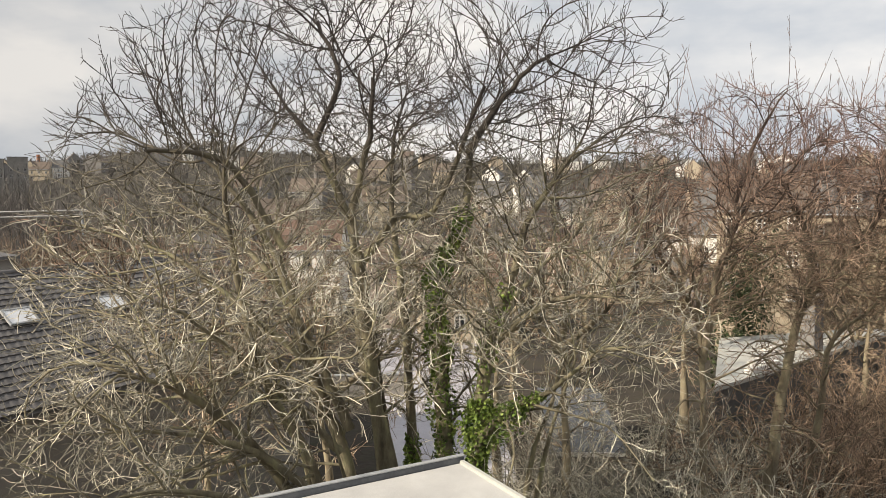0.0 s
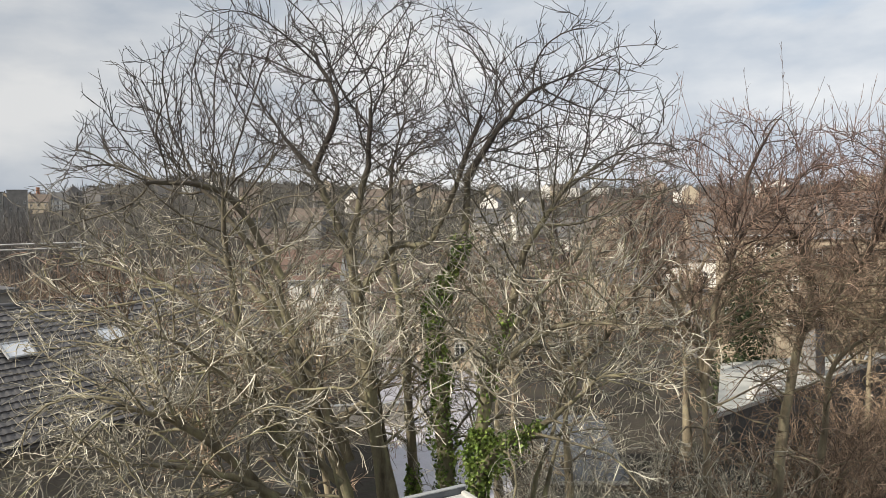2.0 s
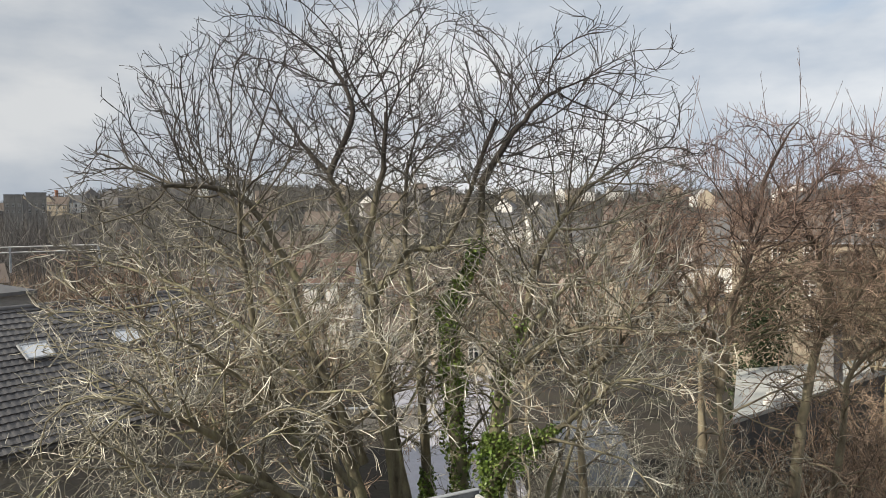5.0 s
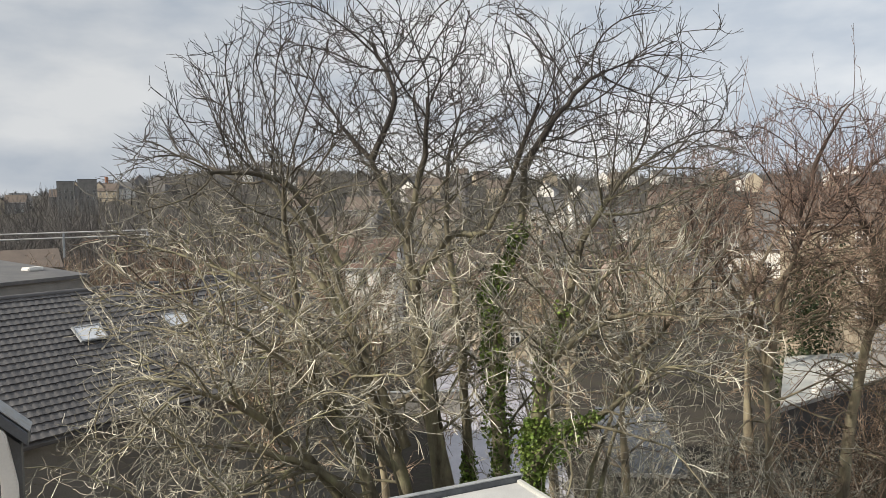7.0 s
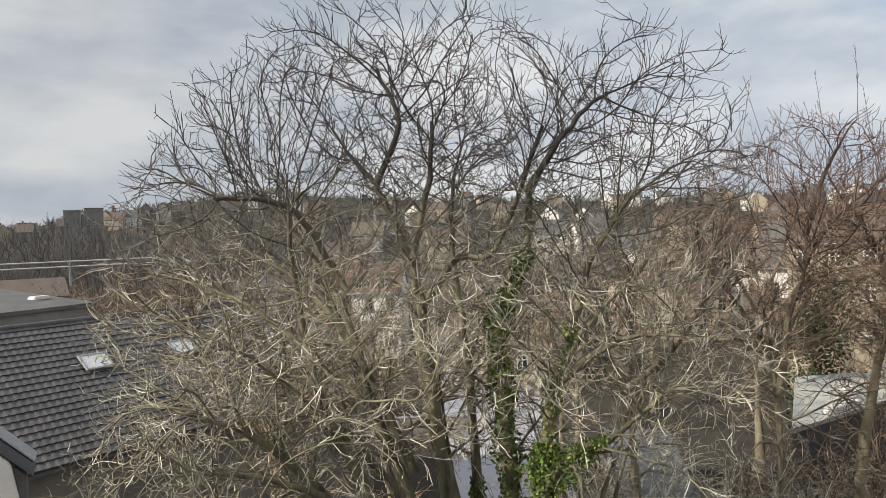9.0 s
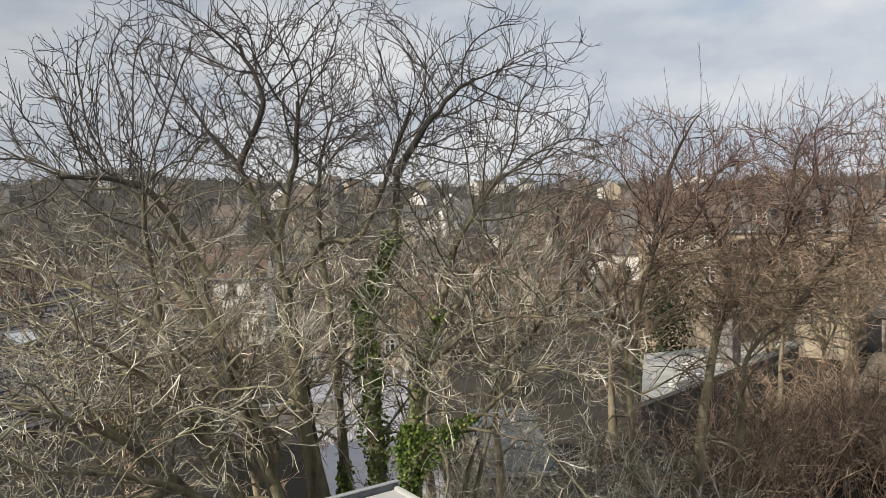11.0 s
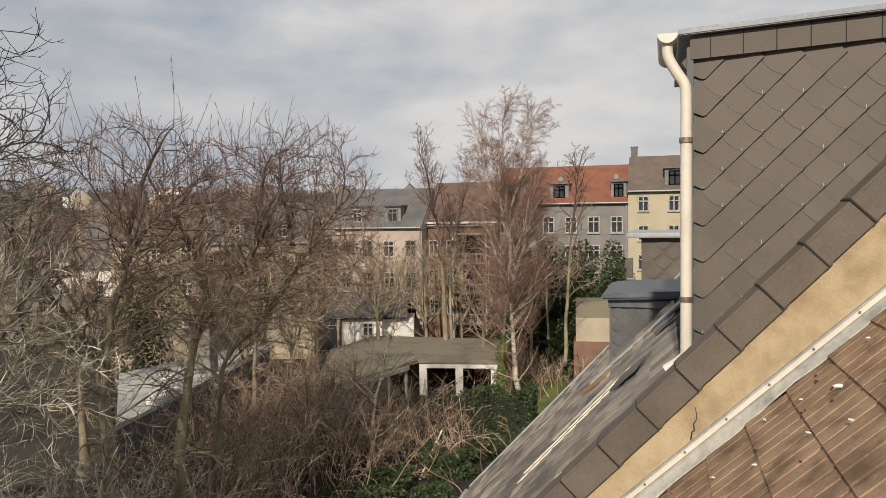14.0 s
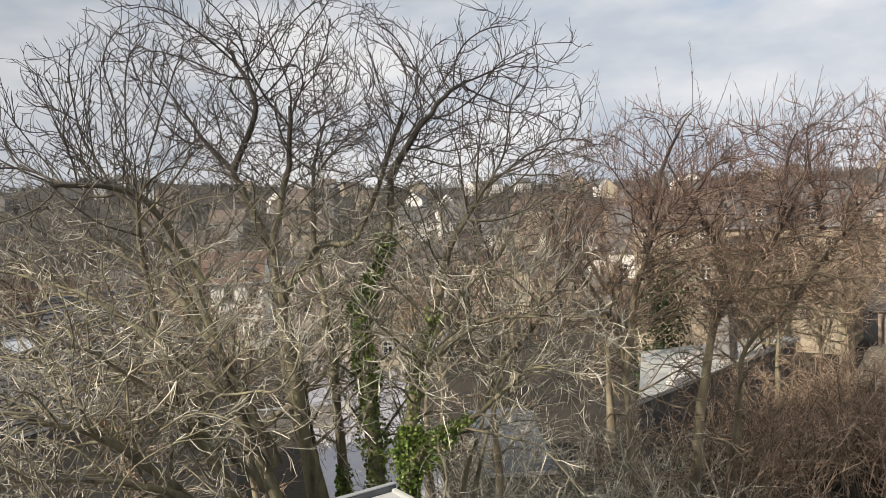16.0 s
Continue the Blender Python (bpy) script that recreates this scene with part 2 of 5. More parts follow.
SCREW = material("screw_steel", [(0.16, 0.13, 0.1), (0.3, 0.27, 0.22)], 20, 0.5, metal=0.6, bump=0)


# ---- building helpers ----
def part(name, bm, mat, parent=None, label="", smooth=False):
    """Links a bmesh as one mesh object under a thing or a part."""
    me = bpy.data.meshes.new(name)
    bm.to_mesh(me)
    bm.free()
    me.materials.append(mat)
    if smooth:
        me.polygons.foreach_set("use_smooth", [True] * len(me.polygons))
    ob = new(name, me)
    if parent is not None:
        ob.parent = parent
    return tagged(ob, label)


def thing(name, label, category, at=(0, 0, 0), rz=0.0, group="", kind=""):
    ob = new(name)
    ob.matrix_basis = pose(*at, 0, 0, rz)
    ob.empty_display_size = 0.1
    return tagged(ob, label, category, group, kind)


def box(size, at=(0, 0, 0), bevel=0.0, m=None, bm=None):
    """A box of that size, centred at `at`, edges rounded by bevel; added to bm if one is given."""
    own = bmesh.new()
    bmesh.ops.create_cube(own, size=1.0, matrix=Matrix.Translation(at) @ Matrix.Diagonal((*size, 1)))
    if bevel:
        bmesh.ops.bevel(own, geom=own.edges[:], offset=bevel, segments=2, affect="EDGES")
    if m is not None:
        bmesh.ops.transform(own, matrix=m, verts=own.verts[:])
    return merged(own, bm)


def merged(own, bm):
    if bm is None:
        return own
    me = bpy.data.meshes.new("tmp")
    own.to_mesh(me)
    own.free()
    bm.from_mesh(me)
    bpy.data.meshes.remove(me)
    return bm


def prism(outline, axis, lo, hi, bm=None, bevel=0.0):
    """An outline in the plane across the axis ("x": y,z; "y": x,z; "z": x,y), drawn out from lo to hi."""
    own = bmesh.new()
    place = {"x": lambda a, b, c: (c, a, b), "y": lambda a, b, c: (a, c, b), "z": lambda a, b, c: (a, b, c)}[axis]
    low = [own.verts.new(place(a, b, lo)) for a, b in outline]
    high = [own.verts.new(place(a, b, hi)) for a, b in outline]
    own.faces.new(low)
    own.faces.new(high[::-1])
    for i in range(len(outline)):
        j = (i + 1) % len(outline)
        own.faces.new((low[i], high[i], high[j], low[j]))
    bmesh.ops.recalc_face_normals(own, faces=own.faces[:])
    if bevel:
        bmesh.ops.bevel(own, geom=own.edges[:], offset=bevel, segments=2, affect="EDGES")
    return merged(own, bm)


def tube_mesh(name, groups, mat, smooth=False):
    """One mesh out of tapered tubes. groups: (points (m, n, 3), radii (m, n), sides)."""
    verts, faces, base = [], [], 0
    for pts, rad, sides in groups:
        m, n = rad.shape
        if not m:
            continue
        tan = np.gradient(pts, axis=1)
        tan /= np.linalg.norm(tan, axis=2, keepdims=True) + 1e-9
        ref = np.where(np.abs(tan[:, :1, 2:3]) > 0.8, np.array([[[1.0, 0, 0]]]), np.array([[[0, 0, 1.0]]]))
        u = np.cross(tan, np.broadcast_to(ref, tan.shape))
        u /= np.linalg.norm(u, axis=2, keepdims=True) + 1e-9
        v = np.cross(tan, u)
        a = np.arange(sides) * 2 * np.pi / sides
        ring = pts[:, :, None] + rad[:, :, None, None] * (np.cos(a)[:, None] * u[:, :, None] + np.sin(a)[:, None] * v[:, :, None])
        verts.append(ring.reshape(-1, 3))
        i = np.arange(m)[:, None, None] * n * sides + np.arange(n - 1)[None, :, None] * sides
        k = np.arange(sides)[None, None]
        q = np.stack([i + k, i + (k + 1) % sides, i + sides + (k + 1) % sides, i + sides + k], -1)
        faces.append(q.reshape(-1, 4) + base)
        base += m * n * sides
    return quads(name, np.concatenate(verts), np.concatenate(faces), mat, smooth)


def quads(name, verts, faces, mat, smooth=False):
    me = bpy.data.meshes.new(name)
    me.vertices.add(len(verts))
    me.vertices.foreach_set("co", np.ascontiguousarray(verts, dtype=np.float32).ravel())
    size = faces.shape[1]
    me.loops.add(faces.size)
    me.loops.foreach_set("vertex_index", np.ascontiguousarray(faces, dtype=np.int32).ravel())
    me.polygons.add(len(faces))
    me.polygons.foreach_set("loop_start", np.arange(0, faces.size, size, dtype=np.int32))
    me.update(calc_edges=True)
    me.polygons.foreach_set("use_smooth", np.full(len(faces), smooth, dtype=bool))
    me.materials.append(mat)
    return me


def tube(name, path, radii, mat, parent=None, sides=12, label="", closed=True):
    """A smooth round tube along a path."""
    pts = np.array([path], float)
    rad = np.array([radii if hasattr(radii, "__len__") else [radii] * len(path)], float)
    ob = new(name, tube_mesh(name, [(pts, rad, sides)], mat, True))
    if parent is not None:
        ob.parent = parent
    return tagged(ob, label)


rng = np.random.default_rng(7)


def spline(points, n):
    """n points, evenly by parameter, on a smooth curve through the given ones."""
    p = np.array(points, float)
    p = np.vstack([2 * p[0] - p[1], p, 2 * p[-1] - p[-2]])
    out = []
    for t in np.linspace(0, len(points) - 1 - 1e-6, n):
        i, f = int(t), t - int(t)
        a, b, c, d = p[i], p[i + 1], p[i + 2], p[i + 3]
        out.append(0.5 * (2 * b + (c - a) * f + (2 * a - 5 * b + 4 * c - d) * f * f + (3 * b - 3 * c + d - a) * f ** 3))
    return np.array(out)


def unit(v):
    return v / (np.linalg.norm(v, axis=-1, keepdims=True) + 1e-9)


def sprout(start, way, length, steps, wobble, rise):
    """Branches that wander from start along way; rise bends them up (or down) on the way."""
    pts, p, d = [start], start, unit(way)
    drift = rng.normal(size=d.shape) * wobble * 0.5
    for _ in range(steps):
        drift = 0.4 * drift + rng.normal(size=d.shape) * wobble
        d = d + drift
        d[:, 2] += rise
        d = unit(d)
        p = p + d * (length / steps)[:, None]
        pts.append(p)
    return np.stack(pts, 1)


def offspring(pts, rad, length, count, first, spread, ratio, keep=1.0, weight=0.0):
    """Where count children a branch start, with their ways, lengths and radii."""
    m, n, _ = pts.shape
    u = first + (1 - first) * (np.arange(count)[None] + rng.random((m, count))) / count
    x = np.clip(u * (n - 1), 0, n - 1.001)
    i, f = x.astype(int), (x - x.astype(int))[..., None]
    row = np.arange(m)[:, None]
    start = pts[row, i] * (1 - f) + pts[row, i + 1] * f
    tan = unit(pts[row, i + 1] - pts[row, i])
    side = unit(np.cross(tan, rng.normal(size=tan.shape)))
    a = np.radians(rng.normal(spread, 11, u.shape))[..., None]
    way = tan * np.cos(a) + side * np.sin(a)
    way[..., 2] += weight
    size = length[:, None] * ratio * (1.15 - 0.75 * u) * rng.uniform(0.6, 1.3, u.shape)
    r = (rad[row, i] * (1 - f[..., 0]) + rad[row, i + 1] * f[..., 0])
    ok = rng.random(u.shape) < keep
    return start[ok], way[ok], size[ok], r[ok]


def taper(r0, r1, n):
    f = np.linspace(0, 1, n)[None]
    return r0[:, None] * (1 - f) + np.asarray(r1) * f


class Tree:
    """A bare tree: a trunk and limbs along given lines, from which branches and twigs grow."""

    def __init__(self, name, label, bark, twig, at, category="tree", group="", cut=0.86):
        self.top = thing(name, label, category, at, group=group)
        self.at, self.bark, self.twig, self.limbs, self.cut = np.array(at, float), bark, twig, [], cut

    def limb(self, kind, r0, r1, *points):
        n = 4 * len(points)
        p = (spline(points, n) - self.at)[:max(6, int(n * self.cut))]
        n = len(p)
        p[1:-1] += rng.normal(size=(n - 2, 3)) * 0.025
        r = (np.linspace(1, 0, n) ** 1.05 * (r0 - r1) + r1) * 0.92
        if kind == "trunk":
            r = r * (1 + 0.5 * np.exp(-p[:, 2] / 0.5))
        r = r * rng.uniform(0.93, 1.07, n)
        ob = new(kind, tube_mesh(kind, [(p[None], r[None], 9)], self.bark, True))
        ob.parent = self.top
        self.limbs.append((p, r))

    def crown(self, boughs=11, reach=2.6, sprays=9, twigs=7, rise_low=-0.04, rise_high=0.05, z_low=9.0, z_high=15.0, first=0.3, spread=48, thin=0.011, fine=0.5, wobble=0.12, outward=0.45, joints=2, below=99.0, tips=0.0):
        """Boughs on the limbs up to a height, sprays on the boughs, twigs on the sprays."""
        lift = lambda p: rise_low + (rise_high - rise_low) * np.clip((p[:, 2] + self.at[2] - z_low) / (z_high - z_low), 0, 1)
        own = []
        for p, r in self.limbs:
            length = np.linalg.norm(np.diff(p, axis=0), axis=1).sum()
            count = max(4, int(boughs * length / 9))
            s, w, _, br = offspring(p[None], r[None], np.array([length]), count, first, spread, 0.3)
            size = reach * rng.uniform(0.5, 1.2, len(s)) * np.clip(br / 0.06, 0.7, 1.1)
            own.append((s, w, size, np.clip(br * 0.55, thin * 1.5, 0.05)))
            # the limb's own end forks and runs out
            way = unit(p[-1:] - p[-3:-2]).repeat(4, 0) + rng.normal(size=(4, 3)) * 0.35
            own.append((p[-1:].repeat(4, 0), way, reach * rng.uniform(0.7, 1.1, 4), np.full(4, max(r[-1] * 0.85, thin * 1.5))))
        s, w, size, br = (np.concatenate([o[i] for o in own]) for i in range(4))
        low = s[:, 2] + self.at[2] < below + rng.normal(size=len(s)) * 0.8
        s, w, size, br = s[low], w[low], size[low], br[low]
        out = s - np.mean([p[0] for p, _ in self.limbs], axis=0)
        out[:, 2] *= 0.35
        w = unit(unit(w) + outward * unit(out))
        b1 = sprout(s, w, size, 7, wobble * 0.9, lift(s))
        r1 = taper(br, thin * 1.2, 8)
        s, w, size2, r = offspring(b1, r1, size, sprays, 0.12, spread, 0.52)
        size2 = np.maximum(size2, 0.4)
        b2 = sprout(s, w, size2, 5, wobble * 1.15, lift(s) * 1.3)
        r2 = taper(np.clip(r * 0.75, thin, thin * 1.5), thin * 0.8, 6)
        s, w, size3, r = offspring(b2, r2, size2, twigs, 0.1, spread, fine)
        b3 = sprout(s, w, np.clip(size3, 0.25, 1.2), joints, wobble * 1.4, lift(s) * 0.6 + tips)
        r3 = taper(np.minimum(r * 0.9, thin * 0.9), thin * 0.5, joints + 1)
        ob = new("crown_frame", tube_mesh("crown_frame", [(b1, r1, 5)], self.bark, True))
        ob.parent = self.top
        tagged(ob, kind="stuff")
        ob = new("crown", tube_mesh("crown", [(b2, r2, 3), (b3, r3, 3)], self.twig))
        ob.parent = self.top
        tagged(ob, kind="stuff")

    def fill(self, spots, floor=9.5, step=0.36, near=0.55, far=3.2, thin=0.011, upward=0.1, shake=0.14, radial=0.35, twigs=1, twig=0.75, rise=0.1, whips=0, whip=2.4, whip_from=14.5):
        """Branches that grow from the limbs, above a height, towards free spots of the crown and fork between them;
        twigs stand on the thin ones. whips: straight young shoots on the highest branches."""
        spots = spots - self.at
        place = []
        for p, r in self.limbs:
            for i in range(len(p) - 1):
                for f in (0.0, 0.5):
                    if p[i, 2] + self.at[2] > floor - 1.0:
                        place.append(p[i] * (1 - f) + p[i + 1] * f)
        place = np.array(place)
        fixed = len(place)
        heart = np.array([*place[:, :2].mean(0), floor - 3.0 - self.at[2]])
        parent = np.full(fixed, -1)
        best = np.full(len(spots), 1e9)
        owner = np.zeros(len(spots), int)
        fresh = np.arange(fixed)
        heading, children = np.zeros((fixed, 3)), np.zeros(fixed, int)
        for _ in range(70):
            d = np.linalg.norm(spots[:, None] - place[fresh][None], axis=2)
            k = d.argmin(1)
            m = d[np.arange(len(spots)), k]
            closer = m < best
            best[closer], owner[closer] = m[closer], fresh[k[closer]]
            keep = best > near
            spots, best, owner = spots[keep], best[keep], owner[keep]
            live = best < far
            if not live.any():
                break
            pull = np.zeros((len(place), 3))
            np.add.at(pull, owner[live], unit(spots[live] - place[owner[live]]))
            who = np.unique(owner[live])
            who = who[children[who] < 3]
            if not len(who):
                break
            children[who] += 1
            way = unit(unit(pull[who]) + 0.6 * heading[who] + radial * unit(place[who] - heart) + rng.normal(size=(len(who), 3)) * shake + np.array([0, 0, upward]))
            grown = place[who] + way * step
            fresh = np.arange(len(place), len(place) + len(who))
            place, parent, heading = np.vstack([place, grown]), np.concatenate([parent, who]), np.vstack([heading, way])
            children = np.concatenate([children, np.zeros(len(who), int)])
        # thickness from the tips inwards, and the chains that run on through each fork
        count = len(place)
        load, main_child, heaviest = np.zeros(count), np.full(count, -1), np.zeros(count)
        for i in range(count - 1, fixed - 1, -1):
            if load[i] == 0:
                load[i] = 1.0
            j = parent[i]
            load[j] += load[i]
            if load[i] > heaviest[j]:
                heaviest[j], main_child[j] = load[i], i
        radius = np.minimum(thin * load ** 0.45, 0.085)
        chains = {}
        for i in range(fixed, count):
            j = parent[i]
            if j >= fixed and main_child[j] == i:
                continue
            run = [j, i]
            while main_child[run[-1]] >= 0:
                run.append(main_child[run[-1]])
            r = radius[run]
            r[0] = r[1]
            p = place[run]
            p[1:-1] = 0.5 * p[1:-1] + 0.25 * (p[:-2] + p[2:])
            chains.setdefault(len(run), []).append((p, r))
        stock = [(np.array([c[0] for c in v]), np.array([c[1] for c in v]), 5) for v in chains.values()]
        ob = new("crown_frame", tube_mesh("crown_frame", stock, self.bark, True))
        ob.parent = self.top
        tagged(ob, kind="stuff")
        thinnest = np.arange(fixed, count)[load[fixed:] < 9]
        pairs = np.stack([place[parent[thinnest]], place[thinnest]], 1)
        tips = np.arange(fixed, count)[main_child[fixed:] < 0]
        s, w, size, _ = offspring(pairs, np.full((len(pairs), 2), thin), np.full(len(pairs), twig), twigs, 0.0, 46, 1.1)
        e = place[tips].repeat(2, 0)
        s, w = np.vstack([s, e]), np.vstack([w, heading[tips].repeat(2, 0) + rng.normal(size=e.shape) * 0.35])
        size = np.concatenate([size, np.full(len(e), twig) * rng.uniform(0.7, 1.4, len(e))])
        b2 = sprout(s, w, size, 4, 0.15, rise)
        r2 = taper(np.full(len(s), thin * 0.95), thin * 0.6, 5)
        s, w, size, _ = offspring(b2, r2, size, 1, 0.2, 42, 0.6)
        b3 = sprout(s, w, size, 2, 0.15, rise)
        groups = [(b2, r2, 3), (b3, taper(np.full(len(s), thin * 0.75), thin * 0.5, 3), 3)]
        if whips:
            high = np.arange(fixed, count)[place[fixed:, 2] + self.at[2] > whip_from]
            s = place[rng.choice(high, whips)]
            w = np.stack([rng.normal(size=whips) * 0.3, rng.normal(size=whips) * 0.3, np.ones(whips)], -1)
            b4 = sprout(s, w, whip * rng.uniform(0.4, 1.25, whips), 5, 0.035, 0.03)
            r4 = taper(np.full(whips, thin * 1.1), thin * 0.5, 6)
            s, w, size, _ = offspring(b4, r4, np.full(whips, 0.9), 4, 0.3, 28, 0.5)
            groups += [(b4, r4, 3), (sprout(s, w, size, 2, 0.04, 0.12), taper(np.full(len(s), thin * 0.7), thin * 0.45, 3), 3)]
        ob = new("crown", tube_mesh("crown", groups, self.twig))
        ob.parent = self.top
        tagged(ob, kind="stuff")


def dome(centre, size, count, hollow=0.5, turn=0.0, low=0.0):
    """Spots spread through an upright ellipsoid, fewer in its middle, none below a height."""
    p = rng.uniform(-1, 1, (count * 4, 3))
    rho = np.linalg.norm(p, axis=1)
    p = p[(rho < 1) & (rng.random(len(p)) > hollow * (1 - rho ** 2))] * np.array(size)
    c, s_ = math.cos(turn), math.sin(turn)
    p = np.stack([p[:, 0] * c - p[:, 1] * s_, p[:, 0] * s_ + p[:, 1] * c, p[:, 2]], -1) + np.array(centre)
    return p[p[:, 2] > low][:count]


def leaf_cloud(name, centres, size, mat, parent=None, jitter=0.0, label=""):
    """Many small folded leaves, one at each centre."""
    m = len(centres)
    u = unit(rng.normal(size=(m, 3)))
    v = unit(np.cross(u, rng.normal(size=(m, 3))))
    s = (size * rng.uniform(0.6, 1.3, m))[:, None]
    w = np.cross(u, v) * s * 0.25
    c = centres + rng.normal(size=(m, 3)) * jitter
    verts = np.stack([c - u * s, c + v * s * 0.7 + w, c + u * s, c - v * s * 0.7 + w], 1).reshape(-1, 3)
    faces = np.arange(m * 4).reshape(m, 4)
    ob = new(name, quads(name, verts, faces, mat))
    if parent is not None:
        ob.parent = parent
    return tagged(ob, label, kind="stuff")


# ---- ground ----
def height(x, y):
    """The land: flat gardens, then a town that climbs to wooded hills."""
    r = np.hypot(x, y)
    az = np.arctan2(x, y)
    hill = np.interp(az, [-0.6, -0.15, 0.0, 0.18, 0.3, 0.6, 1.0, 1.35, 1.7], [30, 30, 50, 74, 64, 50, 46, 44, 44])
    f = np.clip((r - 110) / 820, 0, 1)
    g = f * f * (3 - 2 * f) * 0.55 + f * 0.45
    return hill * g + np.where(r > 930, np.minimum((r - 930) * 0.002, 3), 0)


rad = np.concatenate([np.linspace(0, 120, 25), np.geomspace(130, 4200, 40)])
ang = np.linspace(0, 2 * np.pi, 97)[:-1]
gx, gy = rad[:, None] * np.sin(ang), rad[:, None] * np.cos(ang)
gz = height(gx, gy) * np.clip((rad[:, None] - 90) / 60, 0, 1)
gv = np.stack([gx, gy, gz], -1).reshape(-1, 3)
gi = np.arange(len(rad) - 1)[:, None] * 96 + np.arange(96)[None]
gj = np.arange(len(rad) - 1)[:, None] * 96 + (np.arange(96)[None] + 1) % 96
gf = np.stack([gi, gi + 96, gj + 96, gj], -1).reshape(-1, 4)
ground = tagged(new("ground", quads("ground", gv, gf, GROUND, True)), "dark soil and rough garden ground rising to hills", "ground", kind="structure")

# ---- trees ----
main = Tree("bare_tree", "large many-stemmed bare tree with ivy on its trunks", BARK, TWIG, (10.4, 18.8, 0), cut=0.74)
main.limb("trunk", 0.34, 0.1, (10.4, 18.8, 0.0), (10.4, 18.8, 6.8), (10.3, 18.9, 10.7), (10.3, 18.9, 12.7), (10.9, 18.5, 14.0), (11.1, 18.4, 16.3), (10.9, 18.5, 18.6), (10.3, 18.9, 21.1))
main.limb("limb", 0.26, 0.055, (8.9, 19.0, 2.5), (8.8, 19.1, 7.1), (8.2, 19.5, 10.1), (8.0, 19.7, 13.8), (7.4, 20.0, 15.7), (7.0, 20.3, 16.7), (6.1, 20.8, 17.9), (4.8, 21.3, 19.5), (3.5, 21.7, 20.9))
main.limb("limb", 0.24, 0.055, (8.7, 19.1, 5.9), (8.2, 19.2, 10.6), (8.0, 19.1, 12.9), (7.7, 18.9, 14.4), (8.0, 18.5, 16.4), (8.0, 18.1, 18.1), (7.6, 17.9, 19.9), (7.2, 17.6, 21.3))
main.limb("limb", 0.28, 0.055, (10.7, 17.5, 1.9), (10.7, 17.4, 7.3), (10.8, 17.1, 10.4), (11.3, 16.6, 12.6), (11.6, 16.1, 14.4), (12.3, 15.3, 15.9), (12.6, 14.6, 17.1), (13.4, 13.5, 18.8))
main.limb("limb", 0.2, 0.055, (9.8, 19.7, 1.9), (9.8, 19.8, 7.2), (9.8, 20.0, 10.6), (9.7, 20.4, 13.2), (9.7, 20.7, 15.2), (10.0, 20.9, 17.1), (10.8, 21.0, 19.4), (11.3, 21.2, 22.5))
main.limb("limb", 0.24, 0.055, (7.9, 19.4, 4.3), (7.7, 19.6, 7.1), (6.8, 20.2, 10.1), (6.2, 20.6, 12.8), (5.2, 21.2, 14.9), (4.1, 21.8, 16.4), (2.7, 22.4, 17.5), (1.5, 23.0, 18.6))
main.limb("limb", 0.2, 0.055, (7.0, 18.7, 4.8), (6.4, 18.8, 7.6), (5.3, 18.9, 9.9), (4.5, 18.8, 12.8), (4.2, 18.4, 15.4), (4.1, 18.0, 17.0), (3.5, 17.7, 17.9))
main.limb("limb", 0.22, 0.05, (6.7, 18.3, 5.1), (5.4, 18.5, 7.6), (3.9, 18.3, 9.5), (2.5, 17.9, 10.7), (1.3, 17.3, 11.1), (-0.2, 16.5, 11.0))
main.limb("limb", 0.15, 0.035, (10.3, 17.1, 7.6), (10.8, 16.6, 8.9), (11.7, 15.6, 9.7), (12.3, 14.6, 10.7), (12.4, 13.8, 11.3), (12.3, 13.2, 11.3))
main.limb("limb", 0.15, 0.03, (11.2, 17.8, 10.2), (11.9, 17.6, 11.7), (13.0, 17.4, 12.9), (14.3, 17.1, 13.8), (16.1, 16.4, 14.4))
main.limb("limb", 0.17, 0.055, (7.7, 19.5, 8.3), (6.6, 20.3, 11.4), (5.3, 21.4, 13.6), (3.7, 22.7, 14.7), (1.7, 23.9, 15.1))
main.limb("limb", 0.11, 0.055, (5.8, 19.1, 13.6), (4.6, 19.3, 15.7), (3.4, 19.2, 16.1), (2.2, 18.9, 16.1), (1.4, 18.5, 16.4))
main.limb("limb", 0.13, 0.055, (8.1, 19.4, 13.0), (9.0, 18.9, 14.3), (9.8, 18.4, 14.4), (10.3, 17.9, 15.7), (10.8, 17.4, 17.5), (11.4, 16.8, 19.2), (11.6, 16.3, 20.6))
main.limb("limb", 0.12, 0.055, (10.8, 18.0, 16.1), (11.6, 17.7, 17.4), (12.6, 17.5, 18.5), (13.3, 17.2, 19.0), (13.8, 17.1, 19.5))
main.limb("limb", 0.11, 0.055, (7.0, 19.8, 16.5), (7.7, 19.8, 18.2), (7.4, 20.5, 19.9), (7.0, 21.4, 21.8))
main.limb("limb", 0.14, 0.03, (7.1, 18.7, 8.0), (5.9, 18.9, 9.4), (4.6, 18.8, 10.8), (3.2, 18.6, 12.1), (1.7, 18.1, 12.8), (0.5, 17.5, 13.0))
main.limb("limb", 0.13, 0.03, (5.9, 18.1, 7.5), (4.5, 18.1, 8.7), (3.0, 17.9, 9.4), (1.4, 17.3, 9.9), (0.1, 16.5, 9.8))
main.limb("limb", 0.12, 0.055, (6.3, 19.0, 10.5), (5.0, 19.7, 11.8), (3.6, 20.6, 13.2), (2.2, 21.5, 13.8), (0.6, 22.5, 13.6))
